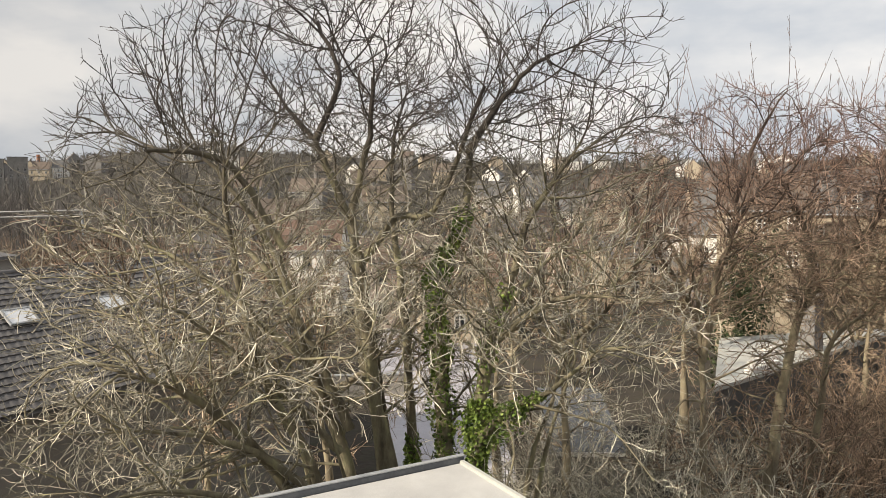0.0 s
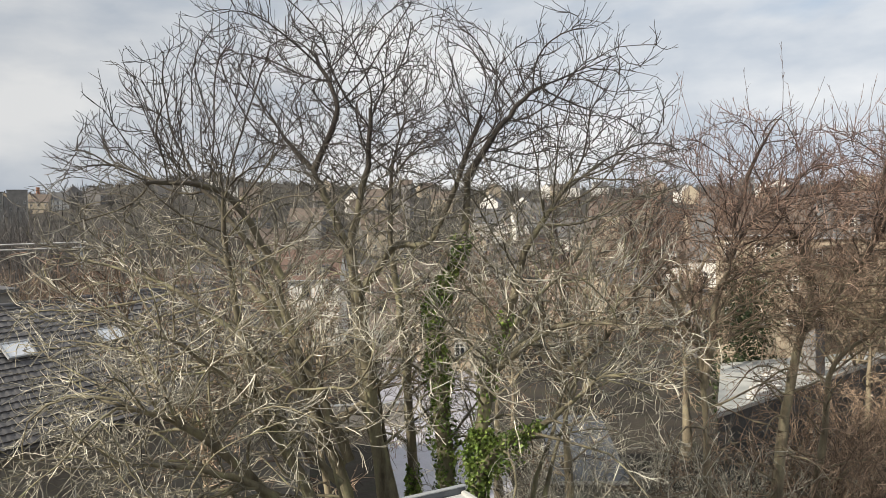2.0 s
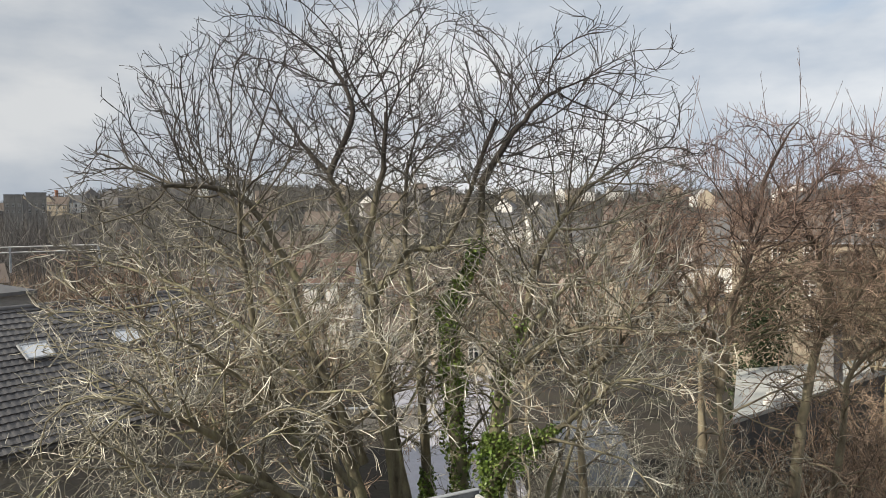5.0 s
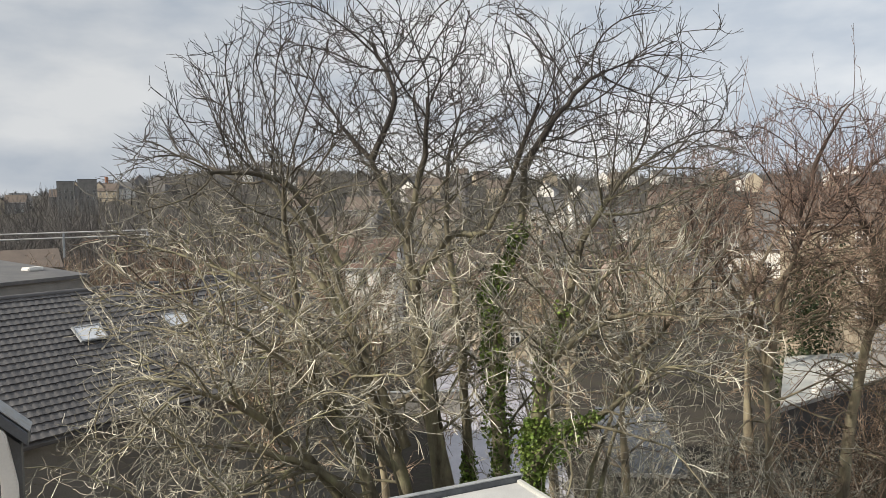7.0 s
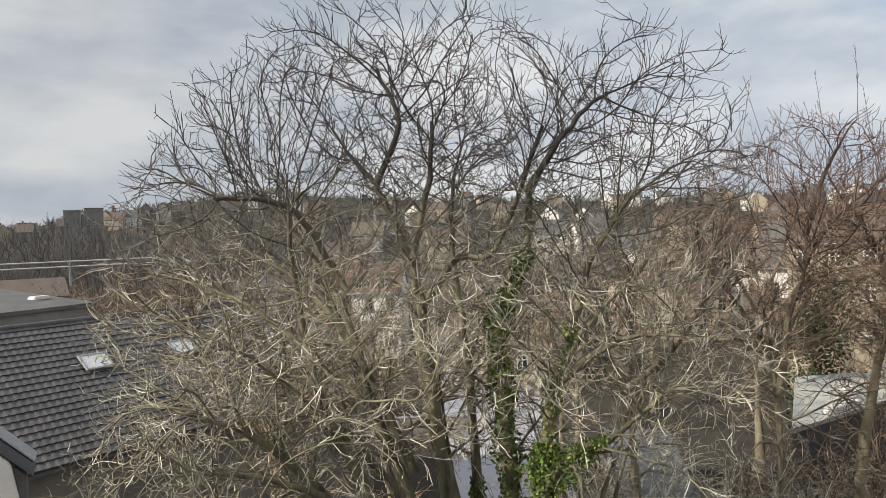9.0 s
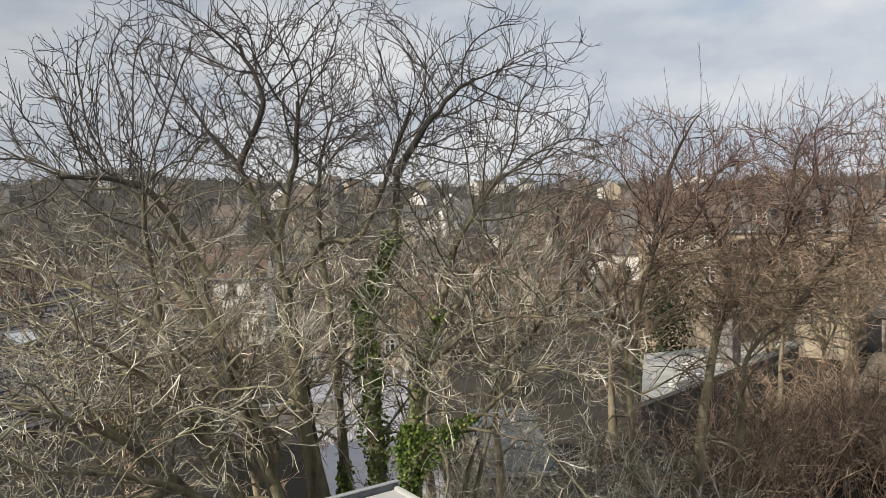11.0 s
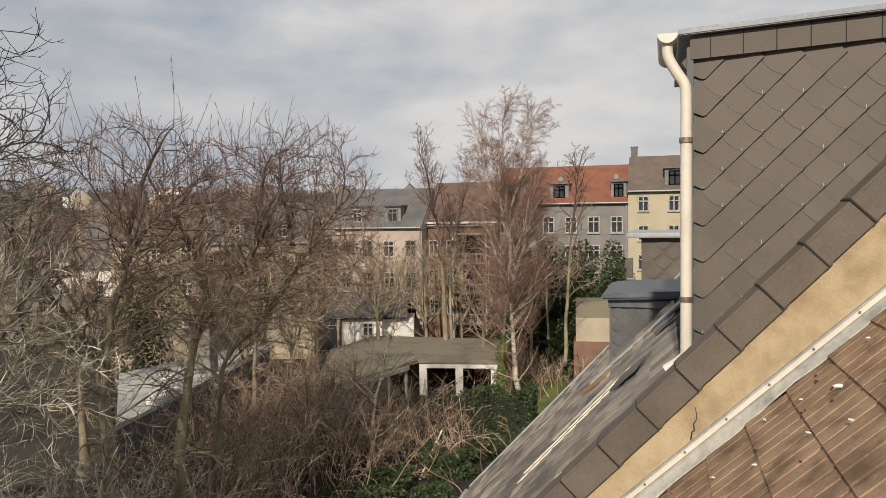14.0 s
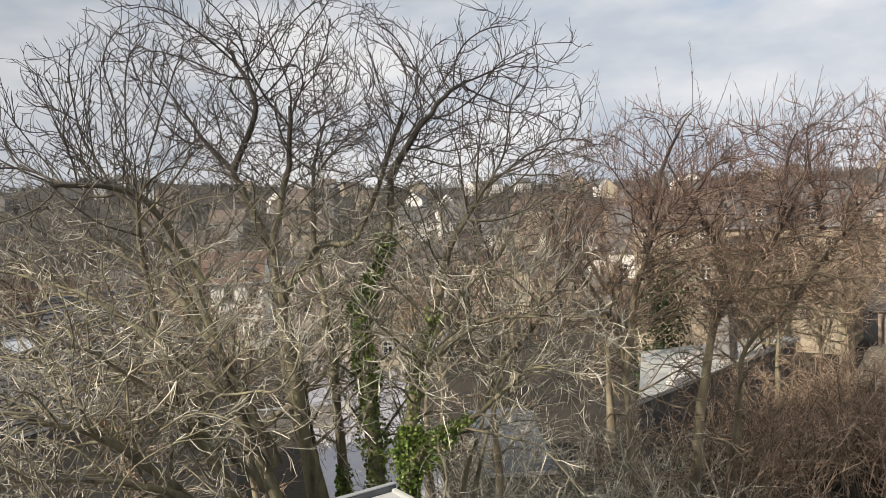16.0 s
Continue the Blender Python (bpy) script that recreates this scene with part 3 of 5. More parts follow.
main.limb("limb", 0.12, 0.02, (10.9, 16.7, 11.0), (11.7, 15.7, 12.0), (12.2, 14.5, 12.4), (12.4, 13.1, 12.3), (12.2, 11.8, 11.7))
main.limb("limb", 0.17, 0.03, (6.6, 18.2, 4.6), (4.8, 17.6, 7.2), (2.6, 16.8, 8.5), (0.4, 16.0, 8.8), (-1.8, 15.2, 8.2))
main.limb("limb", 0.15, 0.03, (6.0, 17.6, 4.0), (4.2, 16.8, 6.2), (2.2, 15.8, 7.4), (0.2, 15.0, 7.6), (-1.6, 14.4, 7.0))
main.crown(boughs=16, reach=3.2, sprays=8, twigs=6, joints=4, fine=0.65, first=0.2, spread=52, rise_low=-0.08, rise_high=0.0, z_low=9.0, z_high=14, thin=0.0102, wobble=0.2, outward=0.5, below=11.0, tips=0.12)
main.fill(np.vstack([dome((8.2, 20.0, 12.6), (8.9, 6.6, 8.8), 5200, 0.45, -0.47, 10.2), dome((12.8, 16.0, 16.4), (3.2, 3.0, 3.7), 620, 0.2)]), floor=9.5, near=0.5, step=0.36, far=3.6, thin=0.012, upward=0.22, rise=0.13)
# bare stems that rise between the limbs
for low, mid, high, end in (((9.3, 18.9, 1), (9.0, 19.2, 6), (8.6, 19.6, 11), (8.4, 20.1, 14.5)), ((7.2, 18.9, 2), (6.4, 19.2, 7), (5.6, 19.6, 11), (4.9, 20.1, 13.4)), ((11.3, 17.2, 2), (12.0, 16.8, 7), (12.9, 16.2, 10.5), (13.9, 15.6, 13.2)), ((8.2, 18.4, 0), (7.6, 18.2, 5), (6.6, 18.0, 9), (5.8, 17.6, 12.4)), ((12.2, 17.9, 0), (13.0, 17.8, 6), (14.2, 17.4, 10), (15.2, 17.0, 13))):
    main.limb("limb", 0.15, 0.03, low, mid, high, end)

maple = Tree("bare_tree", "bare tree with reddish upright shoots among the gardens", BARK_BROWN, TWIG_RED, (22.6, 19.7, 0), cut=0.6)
maple.limb("trunk", 0.24, 0.05, (22.6, 19.7, 0.0), (22.5, 19.8, 3.9), (22.4, 20.0, 9.3), (22.1, 20.3, 12.5), (21.7, 20.7, 15.6), (21.0, 21.4, 18.4))
maple.limb("limb", 0.18, 0.03, (22.4, 19.9, 8.4), (22.7, 19.5, 11.7), (22.9, 19.0, 13.4), (22.9, 18.7, 15.7), (23.0, 18.2, 18.1), (22.5, 18.3, 20.5))
maple.limb("limb", 0.14, 0.025, (23.0, 19.3, 13.2), (23.8, 18.6, 14.9), (24.9, 17.6, 16.4), (26.2, 16.6, 18.1))
maple.limb("limb", 0.13, 0.02, (23.1, 19.1, 14.5), (23.9, 18.5, 17.4), (24.9, 17.7, 19.2), (25.7, 17.4, 20.2))
maple.limb("limb", 0.14, 0.03, (22.3, 20.1, 10.2), (20.9, 20.9, 12.8), (19.4, 21.4, 14.8), (18.0, 21.4, 15.8))
maple.crown(boughs=19, reach=3.8, sprays=7, twigs=4, joints=3, fine=0.7, first=0.12, spread=54, z_low=9, z_high=14, thin=0.0118, rise_low=-0.09, rise_high=0.0, wobble=0.18, outward=0.4, below=10.5, tips=0.1)
maple.fill(dome((22.9, 19.2, 13.4), (4.8, 4.8, 5.1), 1050, 0.3, 0.0, 9.8), floor=9.0, near=0.55, step=0.4, far=3.6, thin=0.0125, upward=0.25, twigs=2, whips=95, whip=2.5, whip_from=13.8)

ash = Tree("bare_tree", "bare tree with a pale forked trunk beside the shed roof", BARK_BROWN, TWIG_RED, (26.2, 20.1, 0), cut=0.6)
ash.limb("trunk", 0.3, 0.12, (26.2, 20.1, 0.0), (26.4, 19.7, 3.8), (26.6, 19.5, 6.7), (26.9, 19.1, 9.5), (27.1, 18.8, 11.0), (27.3, 18.5, 12.8), (27.7, 17.9, 14.7), (28.0, 17.4, 17.1), (28.3, 17.0, 19.5))
ash.limb("limb", 0.19, 0.04, (27.0, 18.9, 10.5), (27.7, 18.0, 11.8), (28.5, 17.0, 13.7), (29.2, 16.1, 15.7), (30.1, 14.8, 16.4), (31.0, 13.4, 17.4), (31.6, 12.6, 19.2))
ash.limb("limb", 0.16, 0.03, (27.7, 18.0, 11.8), (28.3, 16.7, 14.2), (28.3, 16.3, 17.1), (28.6, 15.1, 19.0), (28.6, 14.3, 21.1))
ash.limb("limb", 0.14, 0.03, (27.2, 18.7, 11.9), (26.7, 19.1, 14.3), (25.8, 20.0, 16.4), (25.2, 20.3, 18.6), (24.9, 20.1, 21.0))
ash.crown(boughs=19, reach=3.8, sprays=7, twigs=4, joints=3, fine=0.7, first=0.12, spread=54, z_low=9, z_high=14, thin=0.0118, rise_low=-0.09, rise_high=0.0, wobble=0.18, outward=0.4, below=10.5, tips=0.1)
ash.fill(dome((28.0, 17.6, 13.2), (4.4, 4.4, 5.1), 900, 0.3, 0.0, 9.8), floor=9.0, near=0.55, step=0.4, far=3.6, thin=0.0125, upward=0.25, twigs=2, whips=95, whip=1.9, whip_from=13.8)

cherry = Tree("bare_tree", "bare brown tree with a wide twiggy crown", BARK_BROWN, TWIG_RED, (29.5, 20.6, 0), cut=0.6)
cherry.limb("trunk", 0.22, 0.05, (29.5, 20.6, 0.0), (29.9, 20.0, 5.2), (30.2, 19.7, 8.4), (31.1, 18.1, 10.4), (31.9, 16.6, 14.1), (32.3, 15.9, 17.3), (32.4, 15.7, 21.1))
cherry.limb("limb", 0.15, 0.03, (31.1, 18.1, 10.4), (31.7, 16.8, 12.5), (32.3, 15.0, 15.2), (32.6, 13.7, 16.7), (32.8, 12.3, 18.3))
cherry.limb("limb", 0.13, 0.03, (31.8, 16.9, 13.6), (31.9, 17.5, 16.6), (32.5, 17.9, 19.0), (33.1, 18.6, 21.1))
cherry.crown(boughs=19, reach=3.8, sprays=7, twigs=4, joints=3, fine=0.7, first=0.12, spread=54, z_low=9, z_high=14, thin=0.0118, rise_low=-0.09, rise_high=0.0, wobble=0.18, outward=0.4, below=10.5, tips=0.1)
cherry.fill(dome((32.2, 16.4, 13.8), (4.1, 4.1, 5.4), 900, 0.3, 0.0, 9.8), floor=9.0, near=0.55, step=0.4, far=3.6, thin=0.0125, upward=0.25, twigs=2, whips=95, whip=1.9, whip_from=13.8)

sapling = Tree("young_tree", "slender bare young tree with pale patchy bark", BIRCH, TWIG_RED, (38.7, 16.4, 0), cut=0.74)
sapling.limb("trunk", 0.14, 0.03, (38.7, 16.4, 0.0), (38.8, 16.1, 1.0), (38.9, 15.8, 4.3), (39.1, 15.2, 6.8), (39.4, 14.6, 9.4), (39.8, 13.5, 12.3), (40.0, 12.7, 15.1))
sapling.limb("limb", 0.09, 0.02, (39.3, 14.9, 8.1), (38.8, 16.1, 10.1), (38.4, 16.9, 12.0), (38.2, 17.4, 14.6))
sapling.crown(boughs=10, reach=2.6, sprays=7, twigs=5, z_low=4, z_high=9, thin=0.012, rise_low=0.0, rise_high=0.05, joints=1)

birch = Tree("birch_tree", "tall bare birch with a white trunk and hanging reddish twigs", BIRCH, BIRCH_TWIG, (56.1, 10.3, 0), cut=0.89)
birch.limb("trunk", 0.26, 0.03, (56.1, 10.3, 0.0), (55.9, 10.9, 2.0), (55.9, 11.3, 7.3), (55.9, 11.3, 12.0), (55.8, 11.6, 16.8), (55.8, 11.8, 21.5), (55.8, 11.7, 24.9))
birch.limb("limb", 0.16, 0.03, (55.7, 12.2, 1.6), (55.6, 11.9, 5.5), (55.5, 11.4, 9.1), (55.7, 10.2, 12.5), (55.5, 9.6, 15.5), (55.6, 9.4, 18.0))
birch.limb("limb", 0.13, 0.03, (55.9, 11.3, 12.9), (55.8, 12.4, 16.0), (55.7, 13.3, 18.6), (56.0, 13.6, 21.6))
birch.limb("limb", 0.12, 0.03, (55.8, 11.4, 15.1), (56.0, 10.6, 17.6), (56.3, 9.9, 20.2), (56.4, 9.6, 22.4))
for i in range(11):
    a, h = 2.4 * i, 5.5 + 0.85 * i
    p, _ = birch.limbs[0]
    base = p[np.abs(p[:, 2] - h).argmin()] + birch.at
    o = 2.6 - 0.12 * i
    birch.limb("limb", 0.1, 0.035, tuple(base), tuple(base + np.array([o * 0.6 * math.cos(a), o * 0.6 * math.sin(a), 1.6])), tuple(base + np.array([o * math.cos(a), o * math.sin(a), 4.2])))
birch.crown(boughs=26, reach=3.2, sprays=10, twigs=9, z_low=9, z_high=21, thin=0.0095, rise_low=0.04, rise_high=-0.06, first=0.2, spread=38, outward=0.25, joints=2, wobble=0.07)

poplar = Tree("bare_tree", "bare brown tree in front of the house row", BARK_BROWN, TWIG_RED, (69.0, 20.4, 0), cut=0.86)
poplar.limb("trunk", 0.3, 0.04, (69.0, 20.4, 2.0), (69.0, 20.6, 7.5), (68.9, 20.9, 13.0), (68.6, 21.8, 17.9), (68.4, 22.5, 22.3))
poplar.limb("limb", 0.2, 0.04, (69.2, 19.9, 2.2), (69.4, 20.0, 8.6), (69.9, 19.3, 14.1), (70.7, 18.3, 19.6))
poplar.crown(boughs=14, reach=4.2, sprays=8, twigs=6, z_low=5, z_high=12, thin=0.018, spread=50, joints=1)

alder = Tree("bare_tree", "slim bare tree in front of the slate-clad house", BARK_BROWN, TWIG_RED, (63.5, 8.2, 0), cut=0.84)
alder.limb("trunk", 0.2, 0.04, (63.5, 8.2, 2.4), (63.5, 8.0, 7.3), (63.6, 7.6, 13.1), (63.6, 7.1, 17.4), (63.6, 6.9, 21.6))
alder.limb("limb", 0.12, 0.03, (63.3, 9.6, 4.4), (63.3, 9.7, 8.3), (63.2, 10.0, 12.6), (63.1, 10.4, 17.0))
alder.crown(boughs=11, reach=3.0, sprays=7, twigs=5, z_low=5, z_high=10, thin=0.018, spread=50, joints=1)


# ---- houses ----
WINDOW_MESHES = {}


def window_mesh(w, h):
    key = (round(w, 2), round(h, 2))
    if key not in WINDOW_MESHES:
        t = 0.12
        xs = [-w / 2, -w / 2 + t, -t / 2, t / 2, w / 2 - t, w / 2]
        zs = [-h / 2, -h / 2 + t, h * 0.17 - t / 2, h * 0.17 + t / 2, h / 2 - t, h / 2]
        bm = bmesh.new()
        grid = [[bm.verts.new((a, 0.0, c)) for a in xs] for c in zs]
        for i in range(5):
            for j in range(5):
                if i % 2 == 0 or j % 2 == 0:
                    bm.faces.new((grid[i][j], grid[i][j + 1], grid[i + 1][j + 1], grid[i + 1][j]))
        bmesh.ops.solidify(bm, geom=bm.faces[:], thickness=0.1)
        bmesh.ops.translate(bm, vec=(0, -0.02, 0), verts=bm.verts[:])
        me = bpy.data.meshes.new("window")
        bm.to_mesh(me)
        bm.free()
        me.materials.append(WHITE)
        bm = box((w - 0.05, 0.02, h - 0.05), (0, 0.03, 0))
        pane = bpy.data.meshes.new("pane")
        bm.to_mesh(pane)
        bm.free()
        pane.materials.append(GLASS)
        bm = box((w + 0.2, 0.16, 0.07), (0, -0.06, -h / 2 - 0.05))
        sill = bpy.data.meshes.new("sill")
        bm.to_mesh(sill)
        bm.free()
        sill.materials.append(ZINC)
        WINDOW_MESHES[key] = (me, pane, sill)
    return WINDOW_MESHES[key]


def window(parent, x, y, z, w, h, sill=True):
    me, pane, ledge = window_mesh(w, h)
    ob = new("window", me)
    ob.parent, ob.location = parent, (x, y, z)
    p = new("pane", pane)
    p.parent = ob
    if sill:
        s = new("sill", ledge)
        s.parent = ob
    return ob


def house(label, at, rz, w, d, eave, ridge, wall, roof, cols, floors, win=(1.1, 1.6), dormers=(), chimney=None, flat=False, skip=()):
    """A house whose facade runs along its x from 0 to w, seen from -y."""
    h = thing("house", label, "house", at, rz, group="houses round the gardens")
    body = [(0, 0), (d, 0), (d, eave), (0, eave)] if flat else [(0, 0), (d, 0), (d, eave), (d / 2, ridge - 0.15), (0, eave)]
    part("wall", prism(body, "x", 0, w), wall, h)
    if flat:
        bm = box((w + 0.3, d + 0.3, 0.25), (w / 2, d / 2, eave + 0.13))
        part("roof", bm, roof, h)
    else:
        o, k = 0.35, (ridge - eave) / (d / 2)
        bm = prism([(-o, eave - o * k), (d / 2, ridge), (d + o, eave - o * k), (d + o, eave - o * k + 0.22), (d / 2, ridge + 0.24), (-o, eave - o * k + 0.22)], "x", -0.1, w + 0.1)
        part("roof", bm, roof, h)
        tube("gutter", [(0, -o - 0.06, eave - o * k + 0.1), (w, -o - 0.06, eave - o * k + 0.1)], 0.09, ZINC, h, 8)
        for x, dw, dh in dormers:
            z = eave + dh / 2 + 0.25
            dm = part("dormer", box((dw, d * 0.28, dh), (x, d * 0.18, z)), SLATE_WALL, h)
            part("roof", box((dw + 0.3, d * 0.3 + 0.1, 0.14), (x, d * 0.17, z + dh / 2 + 0.07)), ZINC_DARK, dm)
            window(h, x, d * 0.04 - 0.05, z, dw * 0.62, dh * 0.78, False)
    if chimney:
        c = part("chimney", box((0.7, 0.6, 1.7), (chimney, d / 2 + 0.2, ridge + 0.35)), ROOF_GREY, h)
        part("cap", box((0.85, 0.75, 0.12), (chimney, d / 2 + 0.2, ridge + 1.26)), ZINC_DARK, c)
    pitch = w / cols
    for f, z in enumerate(floors):
        for c in range(cols):
            if (f, c) not in skip:
                window(h, (c + 0.5) * pitch, -0.03, z, *win)
    tube("downpipe", [(w - 0.15, -0.1, 0.2), (w - 0.15, -0.1, eave - 0.2)], 0.06, ZINC, h, 6)
    return h


def balconies(x, y):
    """White steel balconies before a dark panel standing for recessed shade, facing the gardens."""
    b = thing("balcony_tower", "white steel balcony tower on the brown house", "balcony", (x, y, 0), -90)
    # the depth is painted: a near-black sheet lies flat on the facade
    part("recess_shade", box((3.6, 0.1, 11.0), (5.4, -0.08, 7.4)), DARK, b, "flat dark panel for the shade of a recessed wall")
    for px in (3.6, 7.2):
        part("post", box((0.14, 0.14, 13.2), (px, -1.5, 6.6)), WHITE, b)
    for z in (3.6, 6.8, 10.0, 13.1):
        part("deck", box((3.9, 1.6, 0.16), (5.4, -0.85, z)), WOOD_GREY, b)
        if z < 13:
            part("rail", box((3.7, 0.06, 0.08), (5.4, -1.55, z + 1.0)), WHITE, b)
            for i in range(9):
                part("baluster", box((0.04, 0.04, 0.95), (3.8 + 0.4 * i, -1.55, z + 0.52)), WHITE, b)


# the row at the end of the gardens
house("tall yellow rendered house with a brown tiled roof", (79, 3.6, 0), -90, 9, 11, 17.4, 21.0, YELLOW, ROOF_BROWN, 3, [10.0, 13.0, 16.0], dormers=[(4.6, 2.0, 1.9)], chimney=0.4)
house("grey slate-clad house with a red tiled roof", (79.4, 17.8, 0), -90, 14.2, 11, 16.3, 20.2, SLATE_WALL, ROOF_RED, 6, [8.0, 10.9, 13.9], win=(1.25, 1.75), dormers=[(2.2, 1.7, 1.7), (7.0, 2.0, 1.7), (13.2, 1.6, 1.8)])
rosy = house("house with a dark brown facade and a reddish tiled roof", (77.5, 25.2, 0), -90, 8.0, 10, 14.2, 18.6, BROWN_WALL, ROOF_RUSTY, 4, [5.2, 8.4, 11.6], win=(1.1, 1.7))
part("coping", box((8.2, 0.5, 0.22), (4.0, -0.45, 14.3), 0.02), WHITE, rosy, "pale eaves board")
balconies(77.5, 25.2)
house("pale rosy house with a grey mansard roof", (74.6, 34.6, 0), -86, 9.8, 11, 14.0, 18.0, PINK, ROOF_GREY, 4, [5.0, 8.2, 11.6], win=(1.2, 1.8), dormers=[(2.5, 1.8, 1.9), (6.5, 1.8, 1.9)])
house("pale house with a grey roof behind bare trees", (68, 47.5, 0), -72, 12, 10, 12.6, 16.6, CREAM, ROOF_GREY, 5, [4.4, 7.4, 10.6], dormers=[(4, 1.8, 1.7), (9, 1.8, 1.7)], chimney=6)
house("cream gabled house among the trees", (54, 46.5, 0), -55, 7.5, 9, 13.2, 16.2, CREAM, ROOF_BROWN, 3, [6.0, 9.0, 11.8], win=(1.0, 1.4))
house("white rendered house behind bare trees", (62, 57, 0), -55, 12, 10, 10.5, 15, WHITE, ROOF_GREY, 4, [5.0, 8.2])
uphill = np.random.default_rng(12)
for i in range(13):
    az, r = 0.16 + 0.062 * i + uphill.uniform(-0.015, 0.015), uphill.uniform(72, 118)
    w, eave = uphill.uniform(6.5, 10), uphill.uniform(5.2, 8.6)
    wall, tone = ((PINK, "rosy"), (CREAM, "cream"), (WHITE, "white"), (SLATE_WALL, "grey slated"))[i % 4]
    roof, shade = ((ROOF_GREY, "grey"), (ROOF_BROWN, "brown"), (ROOF_RUSTY, "rust-red"))[i % 3]
    house(f"{tone} garden-side house with a {shade} roof uphill", (r * math.sin(az), r * math.cos(az), 0), -math.degrees(az) + uphill.uniform(-25, 25), w, uphill.uniform(7, 9), eave, eave + uphill.uniform(2.4, 3.6), wall, roof, int(w / 2.4), [2.2, eave - 1.6], win=(1.1, 1.5), dormers=[(w * 0.3, 1.5, 1.3)] if i % 2 else [(w * 0.35, 1.4, 1.2), (w * 0.75, 1.4, 1.2)], chimney=w * 0.6)

wooden = thing("wooden_balcony", "dark brown boarded balcony on the yellow house", "balcony", (79, 3.0, 8.6), -90)
for i in range(8):
    part("board", box((0.2, 0.05, 2.0), (-1.6 + 0.215 * i, -3.1, 1.0), 0.01), SLATE_BROWN, wooden)
part("deck", box((1.9, 3.1, 0.16), (-0.85, -1.55, -0.05)), WOOD_GREY, wooden)
part("rail", box((1.95, 0.1, 0.08), (-0.85, -3.1, 2.05)), WOOD_GREY, wooden)

for dy, dz in ((4.9, 18.9), (10.7, 18.8)):
    dish = thing("satellite_dish", "pale round satellite dish above the red roof", "antenna", (80.5, dy, dz), 90, group="dishes on the red roof")
    bm = bmesh.new()
    bmesh.ops.create_cone(bm, cap_ends=True, segments=20, radius1=0.34, radius2=0.26, depth=0.14, matrix=pose(0, 0, 0, -75, 0, 0))
    part("reflector", bm, RENDER_GREY, dish)
    tube("mast", [(0, -0.1, -2.4), (0, -0.1, 0)], 0.04, ZINC, dish, 6)

# houses on the slopes of the town: one built, then set out many times
kinds = []
for label, wall, roof in (("white town house with a dark roof", WHITE, ROOF_GREY), ("cream town house with a brown roof", CREAM, ROOF_BROWN), ("grey town house with a brown roof", SLATE_WALL, ROOF_BROWN)):
    kinds.append(house(label, (0, -300 - 40 * len(kinds), 30), 180, 12, 10, 9, 13.5, wall, roof, 3, [4, 7], chimney=4))
town = np.random.default_rng(3)
for i in range(110):
    az, r = town.uniform(-0.35, 1.52), 120 + 560 * town.random() ** 1.3
    r = max(r, 520) if az < 0.22 else r
    x, y = r * math.sin(az), r * math.cos(az)
    z = float(height(np.array(x), np.array(y))) - 1.5
    turn = -math.degrees(az) + town.choice([0, 90]) + town.uniform(-20, 20)
    kind = kinds[i % 3]
    if i < 3:
        kind.matrix_basis = pose(x, y, z, 0, 0, turn)
    else:
        copy_thing(kind, pose(x, y, z, 0, 0, turn))

# chimney stack of a far works
stack = thing("factory_chimney", "tall slim red brick chimney far away", "chimney", (7.1, 600, 22))
tube("stack", [(0, 0, 0), (0, 0, 12), (0, 0, 23)], [1.7, 1.4, 1.1], BRICK, stack, 10)
tube("rim", [(0, 0, 22.8), (0, 0, 23.5)], 1.35, BRICK, stack, 10)
house("flat grey apartment block beyond the trees", (-66, 392, 12), 10, 22, 12, 24, 26, RENDER_GREY, ROOF_GREY, 8, [14, 17, 20], flat=True)
house("grey block on the far slope", (-18, 420, 14), 0, 8, 10, 20, 22, RENDER_GREY, ROOF_GREY, 3, [12, 15], flat=True)
house("grey block on the far slope", (-8.5, 420, 14), 0, 9, 10, 21, 22, RENDER_GREY, ROOF_GREY, 3, [12, 15], flat=True)


# ---- yard buildings ----
def skylight(parent, w=0.9, h=1.3, lift=0.0):
    bm = bmesh.new()
    for sx in (-1, 1):
        box((0.09, h, 0.1), (sx * (w - 0.09) / 2, 0, 0.05 + lift), 0.01, bm=bm)
    for sy in (-1, 1):
        box((w - 0.18, 0.09, 0.1), (0, sy * (h - 0.09) / 2, 0.05 + lift), 0.01, bm=bm)
    part("frame", bm, ZINC, parent)
    part("pane", box((w - 0.16, h - 0.16, 0.03), (0, 0, 0.06 + lift)), GLASS_SKY, parent, "pale pane, the mirrored sky partly in its colour")


# whitish base colour carries part of the sky's reflection
GLASS_SKY = material("skylight_glass", [(0.75, 0.77, 0.8), (0.85, 0.86, 0.88)], 1.0, 0.45, metal=0.5, bump=0)

# grey tiled house beside the yard; its ridge runs at thirty degrees
tiled = thing("tiled_house", "low house with a grey pantiled roof", "house", (-4.35, 32.9, 0), 30)
PITCH = math.atan(0.7)
part("wall", prism([(-5.6, 0), (5.6, 0), (5.6, 7.7), (0, 11.6), (-5.6, 7.7)], "x", -12, 15.6), RENDER_GREY, tiled)
roof_grey = part("roof", prism([(-6.0, 7.72), (0, 11.92), (6.0, 7.72), (6.0, 7.6), (0, 11.8), (-6.0, 7.6)], "x", -12.2, 15.8), TILE_GREY, tiled)
tube("ridge_tile", [(-12.2, 0, 11.98), (15.8, 0, 11.98)], 0.13, TILE_GREY, tiled, 10)
